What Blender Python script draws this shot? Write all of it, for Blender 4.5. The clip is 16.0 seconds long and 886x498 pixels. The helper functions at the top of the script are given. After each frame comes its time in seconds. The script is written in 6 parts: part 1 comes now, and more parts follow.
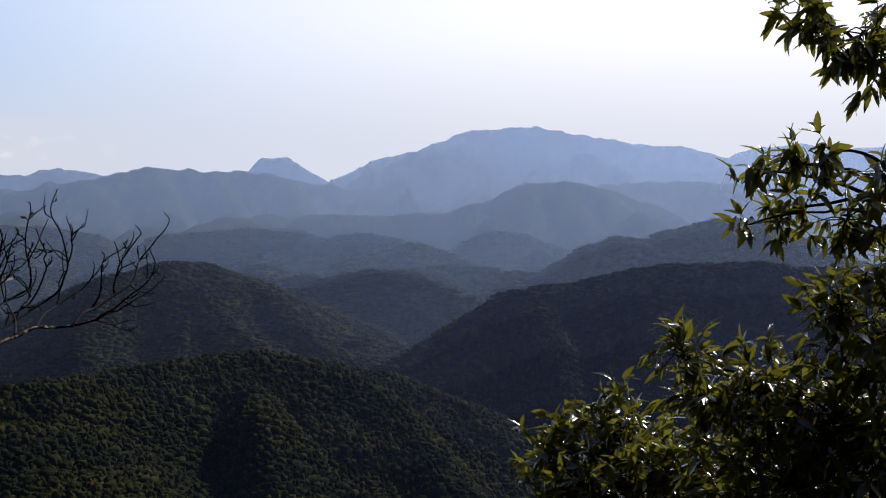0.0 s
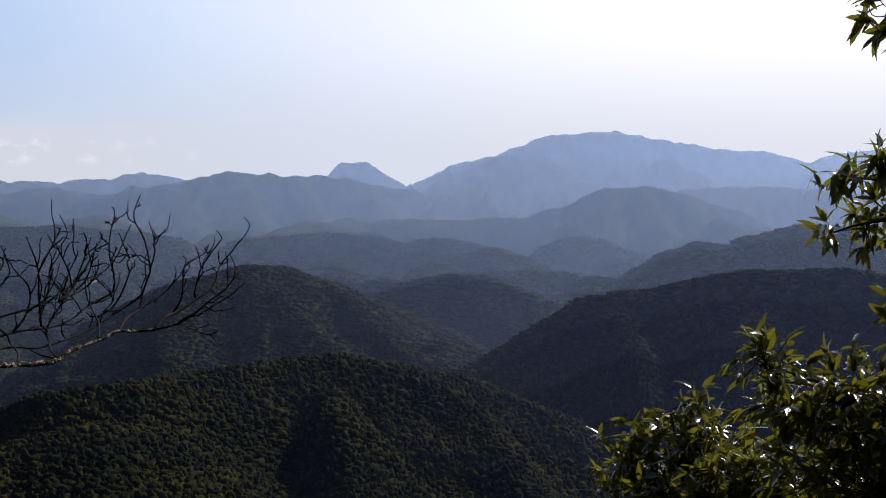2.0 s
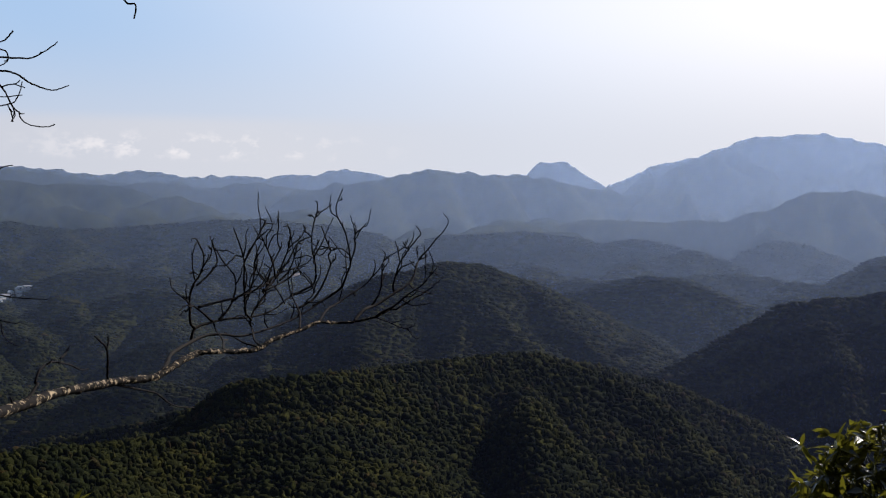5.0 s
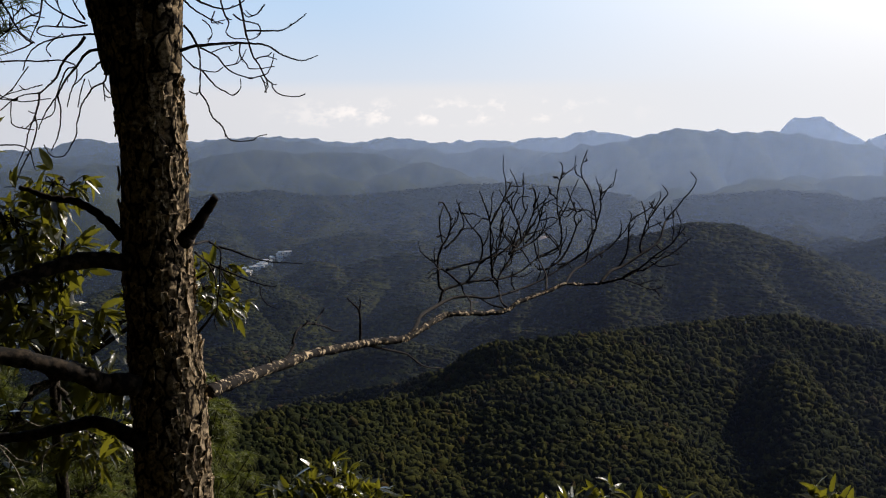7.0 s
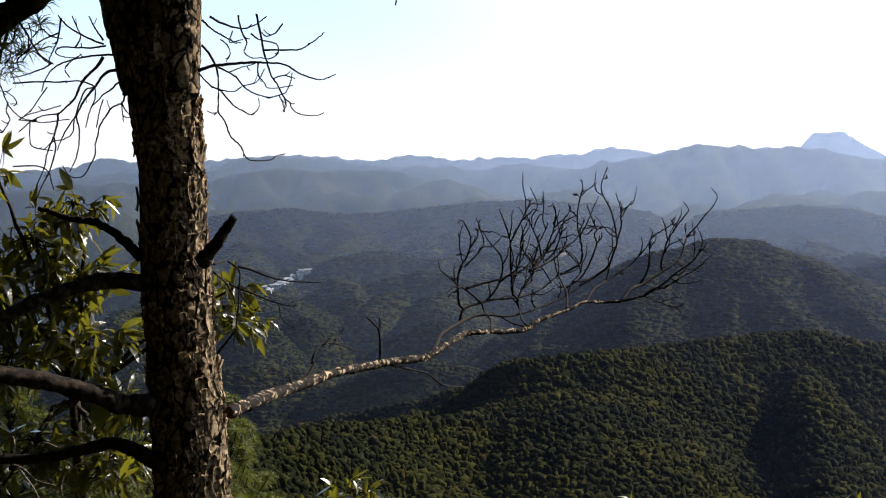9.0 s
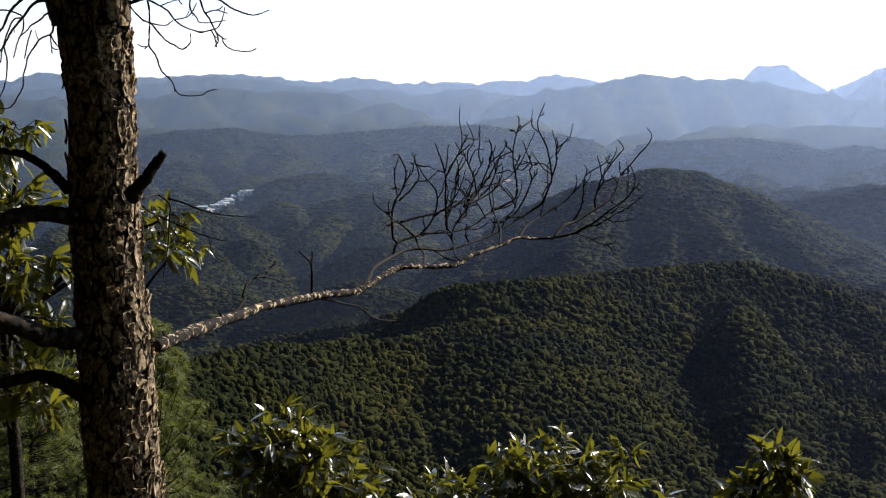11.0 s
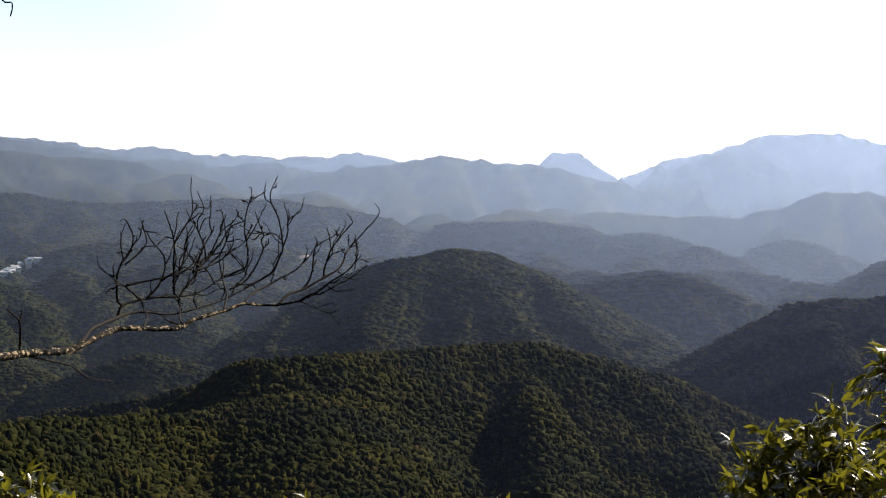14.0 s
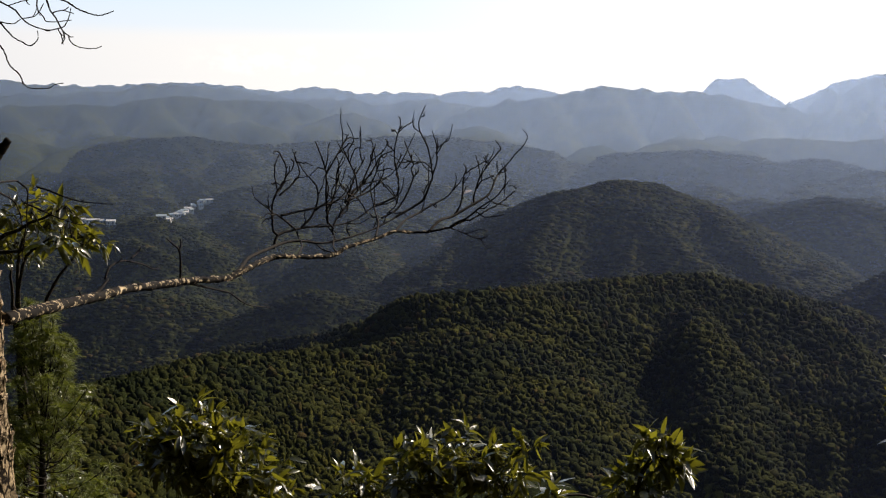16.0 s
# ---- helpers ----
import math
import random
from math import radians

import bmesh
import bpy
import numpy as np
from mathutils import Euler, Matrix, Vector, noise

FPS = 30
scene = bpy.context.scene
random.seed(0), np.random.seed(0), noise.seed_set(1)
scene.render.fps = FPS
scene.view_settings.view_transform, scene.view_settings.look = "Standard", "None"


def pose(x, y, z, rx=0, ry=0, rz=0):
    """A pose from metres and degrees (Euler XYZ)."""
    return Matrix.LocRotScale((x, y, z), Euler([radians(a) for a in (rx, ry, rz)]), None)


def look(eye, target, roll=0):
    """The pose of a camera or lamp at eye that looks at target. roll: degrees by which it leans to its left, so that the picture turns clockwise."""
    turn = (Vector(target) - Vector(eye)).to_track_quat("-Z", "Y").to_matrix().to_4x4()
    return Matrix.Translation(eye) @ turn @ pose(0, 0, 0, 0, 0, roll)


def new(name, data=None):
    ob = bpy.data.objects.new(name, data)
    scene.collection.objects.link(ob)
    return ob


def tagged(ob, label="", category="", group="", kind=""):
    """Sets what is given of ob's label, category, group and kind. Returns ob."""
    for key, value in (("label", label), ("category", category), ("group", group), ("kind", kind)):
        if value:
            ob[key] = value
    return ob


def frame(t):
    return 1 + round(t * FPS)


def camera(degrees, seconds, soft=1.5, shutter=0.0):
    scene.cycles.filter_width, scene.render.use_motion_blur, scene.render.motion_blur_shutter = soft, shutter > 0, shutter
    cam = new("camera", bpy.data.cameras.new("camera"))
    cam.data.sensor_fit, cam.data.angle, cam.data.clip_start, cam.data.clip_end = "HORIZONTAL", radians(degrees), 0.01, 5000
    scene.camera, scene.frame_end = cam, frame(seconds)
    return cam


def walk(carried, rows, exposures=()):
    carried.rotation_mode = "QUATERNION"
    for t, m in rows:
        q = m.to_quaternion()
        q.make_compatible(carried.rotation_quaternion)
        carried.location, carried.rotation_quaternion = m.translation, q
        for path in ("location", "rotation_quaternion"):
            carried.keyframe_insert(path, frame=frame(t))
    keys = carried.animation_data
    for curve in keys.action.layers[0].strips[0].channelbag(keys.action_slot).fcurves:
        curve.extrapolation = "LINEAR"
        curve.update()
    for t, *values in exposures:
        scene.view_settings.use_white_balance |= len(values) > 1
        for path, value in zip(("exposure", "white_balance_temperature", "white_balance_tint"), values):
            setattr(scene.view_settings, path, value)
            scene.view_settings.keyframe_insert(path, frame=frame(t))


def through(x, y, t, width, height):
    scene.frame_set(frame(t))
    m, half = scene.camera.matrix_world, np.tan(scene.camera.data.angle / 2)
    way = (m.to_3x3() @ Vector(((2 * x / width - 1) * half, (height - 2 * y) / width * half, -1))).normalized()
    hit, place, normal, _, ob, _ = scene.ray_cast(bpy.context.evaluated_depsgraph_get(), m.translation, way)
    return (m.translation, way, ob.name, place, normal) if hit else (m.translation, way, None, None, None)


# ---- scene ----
cam = camera(37.39, 16.0, soft=1.1)
PATH = [
    (0.0, -0.000, 0.000, 0.000, 86.63, 0.11, 0.00),
    (0.5, 0.001, 0.011, 0.005, 86.25, 0.34, 1.56),
    (1.0, -0.003, 0.018, 0.002, 86.76, 0.01, 2.62),
    (1.5, -0.004, 0.014, 0.005, 87.07, -0.11, 2.64),
    (2.0, -0.003, 0.019, 0.006, 86.84, 0.03, 3.42),
    (2.5, 0.000, 0.023, 0.005, 87.30, 0.59, 4.39),
    (3.0, -0.004, 0.024, 0.004, 87.56, 0.09, 5.22),
    (3.5, -0.008, 0.034, 0.004, 87.10, 0.00, 7.87),
    (4.0, -0.008, 0.038, 0.001, 87.19, -0.30, 9.42),
    (6.5, -0.014, 0.073, -0.005, 85.26, 0.07, 19.32),
    (7.0, -0.004, 0.064, -0.006, 85.10, 0.73, 22.82),
    (7.5, -0.019, 0.086, -0.004, 85.75, 0.57, 24.95),
    (8.0, -0.018, 0.089, -0.005, 85.84, 0.59, 24.61),
    (10.5, 0.009, 0.072, 0.012, 84.87, 0.91, 21.94),
    (11.0, 0.027, 0.073, 0.036, 82.56, -0.42, 21.28),
    (11.5, 0.090, 0.047, 0.061, 83.23, -1.04, 20.05),
    (12.0, 0.159, 0.045, 0.071, 83.66, -1.51, 17.08),
    (12.5, 0.232, 0.041, 0.072, 84.38, -2.30, 15.18),
    (13.0, 0.303, 0.031, 0.069, 85.01, -3.29, 13.06),
    (13.5, 0.362, -0.014, 0.049, 85.01, -2.53, 11.53),
    (14.0, 0.400, -0.079, 0.037, 86.16, -2.86, 12.65),
    (14.5, 0.480, -0.122, 0.024, 85.26, -1.23, 12.85),
    (15.0, 0.489, -0.128, 0.016, 85.33, -1.04, 14.03),
    (15.5, 0.481, -0.104, 0.008, 84.11, -1.46, 16.64),
    (16.0, 0.469, -0.096, 0.005, 83.03, -0.89, 19.60),
]
walk(cam, [(t, pose(*p)) for t, *p in PATH],
     exposures=[(0.0, -0.53, 6150, 17), (4.0, -0.52, 6250, 17), (6.5, -0.4, 6650, 15), (7.2, -0.22, 6800, 15), (8.0, 0.1, 6800, 15), (10.5, 0.42, 6550, 14), (11.0, 0.42, 6500, 14), (12.5, 0.66, 6450, 14), (13.5, 0.48, 6750, 14), (14.5, 0.24, 7500, 14), (16.0, 0.08, 7300, 14)])

# ---- sun, sky ----
SUN_AZ, SUN_EL = radians(32), radians(34)
world = bpy.data.worlds.new("sky")
scene.world = world
world.use_nodes = True
wn, wl = world.node_tree.nodes, world.node_tree.links
sky = wn.new("ShaderNodeTexSky")
sky.sky_type = "NISHITA"
sky.sun_disc = False
sky.sun_elevation, sky.sun_rotation = SUN_EL, SUN_AZ
sky.altitude, sky.air_density, sky.dust_density, sky.ozone_density = 900, 1.2, 0.9, 2.0
SKY_STRENGTH = 0.07


def wmath(op, a, b=None, clamp=False):
    n = wn.new("ShaderNodeMath")
    n.operation, n.use_clamp = op, clamp
    for i, v in enumerate((a, b)):
        if v is None:
            continue
        if isinstance(v, (int, float)):
            n.inputs[i].default_value = v
        else:
            wl.new(v, n.inputs[i])
    return n.outputs[0]


def wramp(value, lo, hi):
    n = wn.new("ShaderNodeMapRange")
    n.interpolation_type = "SMOOTHSTEP"
    wl.new(value, n.inputs[0])
    n.inputs[1].default_value, n.inputs[2].default_value = lo, hi
    return n.outputs[0]


# a low bank of cumulus over the far left hills, and a thin pale veil of cloud above it
coord = wn.new("ShaderNodeTexCoord")
sep = wn.new("ShaderNodeSeparateXYZ")
wl.new(coord.outputs["Generated"], sep.inputs[0])
stretch = wn.new("ShaderNodeMapping")
stretch.inputs["Scale"].default_value = (1, 1, 1.6)
wl.new(coord.outputs["Generated"], stretch.inputs[0])
puffs = wn.new("ShaderNodeTexNoise")
puffs.inputs["Scale"].default_value, puffs.inputs["Detail"].default_value, puffs.inputs["Roughness"].default_value = 46, 6, 0.6
wl.new(stretch.outputs[0], puffs.inputs["Vector"])
bank = wramp(wmath("MULTIPLY", sep.outputs[0], -1.0), 0.22, 0.34)
bank = wmath("MULTIPLY", bank, wramp(wmath("MULTIPLY", sep.outputs[0], 1.0), -0.52, -0.44))
low = wmath("MULTIPLY", wramp(sep.outputs[2], 0.006, 0.014), wramp(wmath("MULTIPLY", sep.outputs[2], -1.0), -0.034, -0.019))
cumulus = wmath("MULTIPLY", wmath("MULTIPLY", bank, low), wramp(puffs.outputs[0], 0.49, 0.66))
veil_low = wmath("MULTIPLY", wramp(wmath("MULTIPLY", sep.outputs[0], -1.0), 0.10, 0.40), wramp(wmath("MULTIPLY", sep.outputs[2], -1.0), -0.046, -0.034))
horizon = wramp(wmath("MULTIPLY", sep.outputs[2], -1.0), -0.12, -0.01)
veil_low = wmath("ADD", wmath("MULTIPLY", veil_low, 0.3), wmath("MULTIPLY", horizon, 0.75), True)
# the lit air of a hazy afternoon: bright blue low down on the sun's side, white towards the sun
toward = wn.new("ShaderNodeVectorMath")
toward.operation = "DOT_PRODUCT"
wl.new(coord.outputs["Generated"], toward.inputs[0])
toward.inputs[1].default_value = (math.sin(SUN_AZ) * math.cos(SUN_EL), math.cos(SUN_AZ) * math.cos(SUN_EL), math.sin(SUN_EL))
glow = wmath("MULTIPLY", wramp(toward.outputs["Value"], 0.45, 0.86), wramp(wmath("MULTIPLY", sep.outputs[2], -1.0), -0.36, -0.15))
air = wmath("MULTIPLY", wramp(toward.outputs["Value"], -0.35, 0.30), wramp(wmath("MULTIPLY", sep.outputs[2], -1.0), -0.34, -0.13))
lit_air = wn.new("ShaderNodeMix")
lit_air.data_type = "RGBA"
wl.new(wmath("MULTIPLY", air, 0.9), lit_air.inputs[0])
wl.new(sky.outputs[0], lit_air.inputs[6])
lit_air.inputs[7].default_value = (8.8, 12.8, 17.5, 1)
sun_air = wn.new("ShaderNodeMix")
sun_air.data_type = "RGBA"
wl.new(glow, sun_air.inputs[0])
wl.new(lit_air.outputs[2], sun_air.inputs[6])
sun_air.inputs[7].default_value = (22.0, 22.0, 21.6, 1)
cmix = wn.new("ShaderNodeMix")
cmix.data_type = "RGBA"
wl.new(veil_low, cmix.inputs[0])
wl.new(sun_air.outputs[2], cmix.inputs[6])
pale = wn.new("ShaderNodeMix")
pale.data_type = "RGBA"
wl.new(wramp(toward.outputs["Value"], 0.05, 0.60), pale.inputs[0])
pale.inputs[6].default_value, pale.inputs[7].default_value = (9.6, 10.6, 12.0, 1), (13.8, 14.5, 15.0, 1)
wl.new(pale.outputs[2], cmix.inputs[7])
white = wn.new("ShaderNodeMix")
white.data_type = "RGBA"
wl.new(wmath("MULTIPLY", cumulus, 0.7), white.inputs[0])
wl.new(cmix.outputs[2], white.inputs[6])
white.inputs[7].default_value = (18.5, 18.2, 17.6, 1)
wl.new(white.outputs[2], wn["Background"].inputs["Color"])
wn["Background"].inputs["Strength"].default_value = SKY_STRENGTH

sun_data = bpy.data.lights.new("sun", "SUN")
sun_data.energy, sun_data.angle, sun_data.color = 5.0, radians(0.53), (1.0, 0.93, 0.82)
sun = new("sun", sun_data)
sun_dir = Vector((math.sin(SUN_AZ) * math.cos(SUN_EL), math.cos(SUN_AZ) * math.cos(SUN_EL), math.sin(SUN_EL)))
sun.matrix_world = look(sun_dir * 100, (0, 0, 0))
scene.cycles.transparent_max_bounces = 64


# ---- materials ----
def material(name):
    m = bpy.data.materials.new(name)
    m.use_nodes = True
    return m, m.node_tree.nodes, m.node_tree.links, m.node_tree.nodes["Principled BSDF"]


def noise_node(n, l, scale, detail=4, rough=0.55, vec=None):
    t = n.new("ShaderNodeTexNoise")
    t.inputs["Scale"].default_value, t.inputs["Detail"].default_value, t.inputs["Roughness"].default_value = scale, detail, rough
    if vec is None:
        g = n.new("ShaderNodeNewGeometry")
        vec = g.outputs["Position"]
    l.new(vec, t.inputs["Vector"])
    return t.outputs[0]


def ramp_node(n, l, fac, stops):
    r = n.new("ShaderNodeValToRGB")
    while len(r.color_ramp.elements) < len(stops):
        r.color_ramp.elements.new(0.5)
    for e, (p, c) in zip(r.color_ramp.elements, stops):
        e.position, e.color = p, (*c, 1)
    l.new(fac, r.inputs[0])
    return r.outputs[0]


def mix_color(n, l, fac, a, b, mode="MIX"):
    x = n.new("ShaderNodeMix")
    x.data_type, x.blend_type = "RGBA", mode
    for i, v in ((0, fac), (6, a), (7, b)):
        if isinstance(v, (int, float)):
            x.inputs[i].default_value = v
        elif isinstance(v, tuple):
            x.inputs[i].default_value = (*v, 1)
        else:
            l.new(v, x.inputs[i])
    return x.outputs[2]


def bump_node(n, l, height, strength, distance, bsdf):
    b = n.new("ShaderNodeBump")
    b.inputs["Strength"].default_value, b.inputs["Distance"].default_value = strength, distance
    l.new(height, b.inputs["Height"])
    l.new(b.outputs[0], bsdf.inputs["Normal"])


def forest_material(name, stops, fine, coarse, island):
    m, n, l, p = material(name)
    if island:
        g = n.new("ShaderNodeNewGeometry")
        base = ramp_node(n, l, g.outputs["Random Per Island"], stops)
    else:
        base = ramp_node(n, l, noise_node(n, l, fine * 0.35, 3), stops)
    leafy = noise_node(n, l, fine, 5, 0.7)
    base = mix_color(n, l, 0.75, base, ramp_node(n, l, leafy, [(0.42, (0.4, 0.42, 0.45)), (0.58, (1.55, 1.5, 1.35))]), "MULTIPLY")
    stand = noise_node(n, l, coarse, 3)
    base = mix_color(n, l, 0.7, base, ramp_node(n, l, stand, [(0.38, (0.5, 0.62, 0.75)), (0.62, (1.5, 1.32, 0.9))]), "MULTIPLY")
    l.new(base, p.inputs["Base Color"])
    p.inputs["Roughness"].default_value = 0.9
    p.inputs["Specular IOR Level"].default_value = 0.05
    bump_node(n, l, leafy, 0.6, 1.0 / fine, p)
    # leaves let some of the light through
    t, x = n.new("ShaderNodeBsdfTranslucent"), n.new("ShaderNodeMixShader")
    l.new(base, t.inputs[0])
    x.inputs[0].default_value = 0.30
    l.new(p.outputs[0], x.inputs[1])
    l.new(t.outputs[0], x.inputs[2])
    l.new(x.outputs[0], n["Material Output"].inputs[0])
    return m


GREENS = [(0.0, (0.018, 0.024, 0.007)), (0.3, (0.030, 0.036, 0.010)), (0.65, (0.041, 0.048, 0.011)), (0.88, (0.055, 0.058, 0.015)), (0.94, (0.028, 0.036, 0.012)), (1.0, (0.062, 0.047, 0.017))]
FOREST = forest_material("forest_canopy", GREENS, 1.6, 0.022, True)
# canopy colour darkened so the unseen light-blocking crowns bounce little sun
FOREST_SHADED = forest_material("shaded_canopy", [(0.0, (0.006, 0.008, 0.004)), (1.0, (0.016, 0.020, 0.008))], 1.6, 0.3, True)
FOREST_FAR = forest_material("forest_canopy_far", GREENS, 0.35, 0.006, True)
GROUND = forest_material("wooded_ground", GREENS, 0.16, 0.004, False)
# round the lookout the leaf litter's colour is darkened to stand for tree shade
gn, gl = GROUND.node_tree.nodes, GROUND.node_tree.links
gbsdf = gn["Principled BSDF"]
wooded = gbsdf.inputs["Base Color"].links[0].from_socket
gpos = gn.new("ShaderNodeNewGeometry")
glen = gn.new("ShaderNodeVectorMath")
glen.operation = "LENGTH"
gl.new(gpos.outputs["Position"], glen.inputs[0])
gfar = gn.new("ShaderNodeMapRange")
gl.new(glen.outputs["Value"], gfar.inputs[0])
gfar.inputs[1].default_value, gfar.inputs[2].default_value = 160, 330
shaded_litter = ramp_node(gn, gl, noise_node(gn, gl, 7.0, 5, 0.7), [(0.4, (0.006, 0.0045, 0.003)), (0.6, (0.018, 0.013, 0.008))])
gl.new(mix_color(gn, gl, gfar.outputs[0], shaded_litter, wooded), gbsdf.inputs["Base Color"])


def haze_sheet_material(name, amount, radius, color):
    """A see-through sheet that stands in for haze: lets most light through and scatters the sun's in blue; thicker
    towards the valley floor.
    """
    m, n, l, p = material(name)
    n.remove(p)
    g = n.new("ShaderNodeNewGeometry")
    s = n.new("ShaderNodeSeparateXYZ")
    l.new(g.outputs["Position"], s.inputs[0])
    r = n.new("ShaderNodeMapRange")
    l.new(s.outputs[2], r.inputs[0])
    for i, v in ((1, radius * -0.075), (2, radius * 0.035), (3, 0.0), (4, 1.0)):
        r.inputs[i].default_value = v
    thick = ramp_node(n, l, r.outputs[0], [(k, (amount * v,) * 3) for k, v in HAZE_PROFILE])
    # sheet thins to the left, imitating dimmer air-light away from the sun
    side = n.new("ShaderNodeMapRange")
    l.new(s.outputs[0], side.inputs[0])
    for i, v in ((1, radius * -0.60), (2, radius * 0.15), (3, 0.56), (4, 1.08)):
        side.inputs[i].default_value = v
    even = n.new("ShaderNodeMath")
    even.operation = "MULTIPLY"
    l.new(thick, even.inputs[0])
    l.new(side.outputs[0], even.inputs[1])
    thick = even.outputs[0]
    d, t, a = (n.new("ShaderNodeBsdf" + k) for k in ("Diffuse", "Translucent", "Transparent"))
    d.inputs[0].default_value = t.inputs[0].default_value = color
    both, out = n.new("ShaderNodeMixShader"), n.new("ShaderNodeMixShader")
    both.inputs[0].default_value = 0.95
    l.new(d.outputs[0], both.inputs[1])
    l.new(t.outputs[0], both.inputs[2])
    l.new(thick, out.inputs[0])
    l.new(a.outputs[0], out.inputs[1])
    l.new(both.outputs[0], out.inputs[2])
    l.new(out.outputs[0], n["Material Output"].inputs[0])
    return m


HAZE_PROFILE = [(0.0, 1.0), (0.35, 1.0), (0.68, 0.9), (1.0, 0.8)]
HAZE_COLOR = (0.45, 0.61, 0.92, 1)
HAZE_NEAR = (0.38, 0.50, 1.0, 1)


def bark_material(name, dark, mid, light, fine, shift=0.0, soft=1.0):
    m, n, l, p = material(name)
    a = noise_node(n, l, fine, 6, 0.65)
    b = noise_node(n, l, fine * 0.22, 3)
    col = ramp_node(n, l, a, [(0.48 - 0.09 * soft + shift, dark), (0.48 + shift, mid), (0.48 + 0.12 * soft + shift, light)])
    col = mix_color(n, l, 0.6, col, ramp_node(n, l, b, [(0.38, (0.55, 0.5, 0.48)), (0.62, (1.25, 1.2, 1.15))]), "MULTIPLY")
    l.new(col, p.inputs["Base Color"])
    p.inputs["Roughness"].default_value = 0.85
    p.inputs["Specular IOR Level"].default_value = 0.2
    bump_node(n, l, a, 0.3, 0.004, p)
    return m


def cracked_bark(name, dark, mid, light):
    """Pine bark split into upright scales by cracks, whose colour holds dark bark and crevice shade."""
    m, n, l, p = material(name)
    g = n.new("ShaderNodeNewGeometry")
    at = n.new("ShaderNodeMapping")
    at.inputs["Scale"].default_value = (38, 38, 19)
    l.new(g.outputs["Position"], at.inputs[0])
    warp = n.new("ShaderNodeTexNoise")
    warp.inputs["Scale"].default_value, warp.inputs["Detail"].default_value = 22, 3
    l.new(g.outputs["Position"], warp.inputs["Vector"])
    shift = n.new("ShaderNodeVectorMath")
    shift.operation = "MULTIPLY_ADD"
    l.new(warp.outputs["Color"], shift.inputs[0])
    shift.inputs[1].default_value = (1.6, 1.6, 1.6)
    l.new(at.outputs[0], shift.inputs[2])
    gaps, cells = n.new("ShaderNodeTexVoronoi"), n.new("ShaderNodeTexVoronoi")
    gaps.feature = "DISTANCE_TO_EDGE"
    for v in (gaps, cells):
        v.inputs["Scale"].default_value = 1.0
        l.new(shift.outputs[0], v.inputs["Vector"])
    fine = noise_node(n, l, 130, 5, 0.65)
    col = ramp_node(n, l, fine, [(0.36, mid), (0.62, light)])
    col = mix_color(n, l, 0.8, col, ramp_node(n, l, cells.outputs["Color"], [(0.2, (0.35, 0.33, 0.31)), (0.8, (1.2, 1.15, 1.1))]), "MULTIPLY")
    crack = ramp_node(n, l, gaps.outputs["Distance"], [(0.05, (0, 0, 0)), (0.16, (1, 1, 1))])
    l.new(mix_color(n, l, crack, dark, col), p.inputs["Base Color"])
    p.inputs["Roughness"].default_value = 0.9
    p.inputs["Specular IOR Level"].default_value = 0.1
    bump_node(n, l, crack, 0.35, 0.005, p)
    return m


BARK = cracked_bark("pine_bark", (0.010, 0.007, 0.005), (0.12, 0.092, 0.056), (0.48, 0.385, 0.25))
PLATE = bark_material("bark_plate", (0.02, 0.015, 0.010), (0.20, 0.155, 0.098), (0.56, 0.455, 0.30), 80)
CHIP = bark_material("bark_chip", (0.010, 0.008, 0.006), (0.07, 0.055, 0.036), (0.52, 0.42, 0.28), 70, 0.04, 0.5)
TWIG = bark_material("dry_twig", (0.006, 0.005, 0.004), (0.010, 0.008, 0.006), (0.06, 0.046, 0.031), 120, 0.05)
PALE_TWIG = bark_material("lichened_twig", (0.05, 0.045, 0.035), (0.20, 0.18, 0.14), (0.45, 0.42, 0.34), 120)
LIMB = bark_material("flaking_limb", (0.008, 0.006, 0.005), (0.03, 0.023, 0.016), (0.58, 0.48, 0.32), 42, 0.075, 0.35)
# limb bark with the shade of the trunk put into its colour
LIMB_SHADED = bark_material("shaded_limb_bark", (0.006, 0.005, 0.004), (0.014, 0.011, 0.008), (0.06, 0.045, 0.03), 50)
STEM = bark_material("shrub_stem", (0.012, 0.010, 0.007), (0.03, 0.024, 0.016), (0.12, 0.10, 0.07), 90, 0.05)


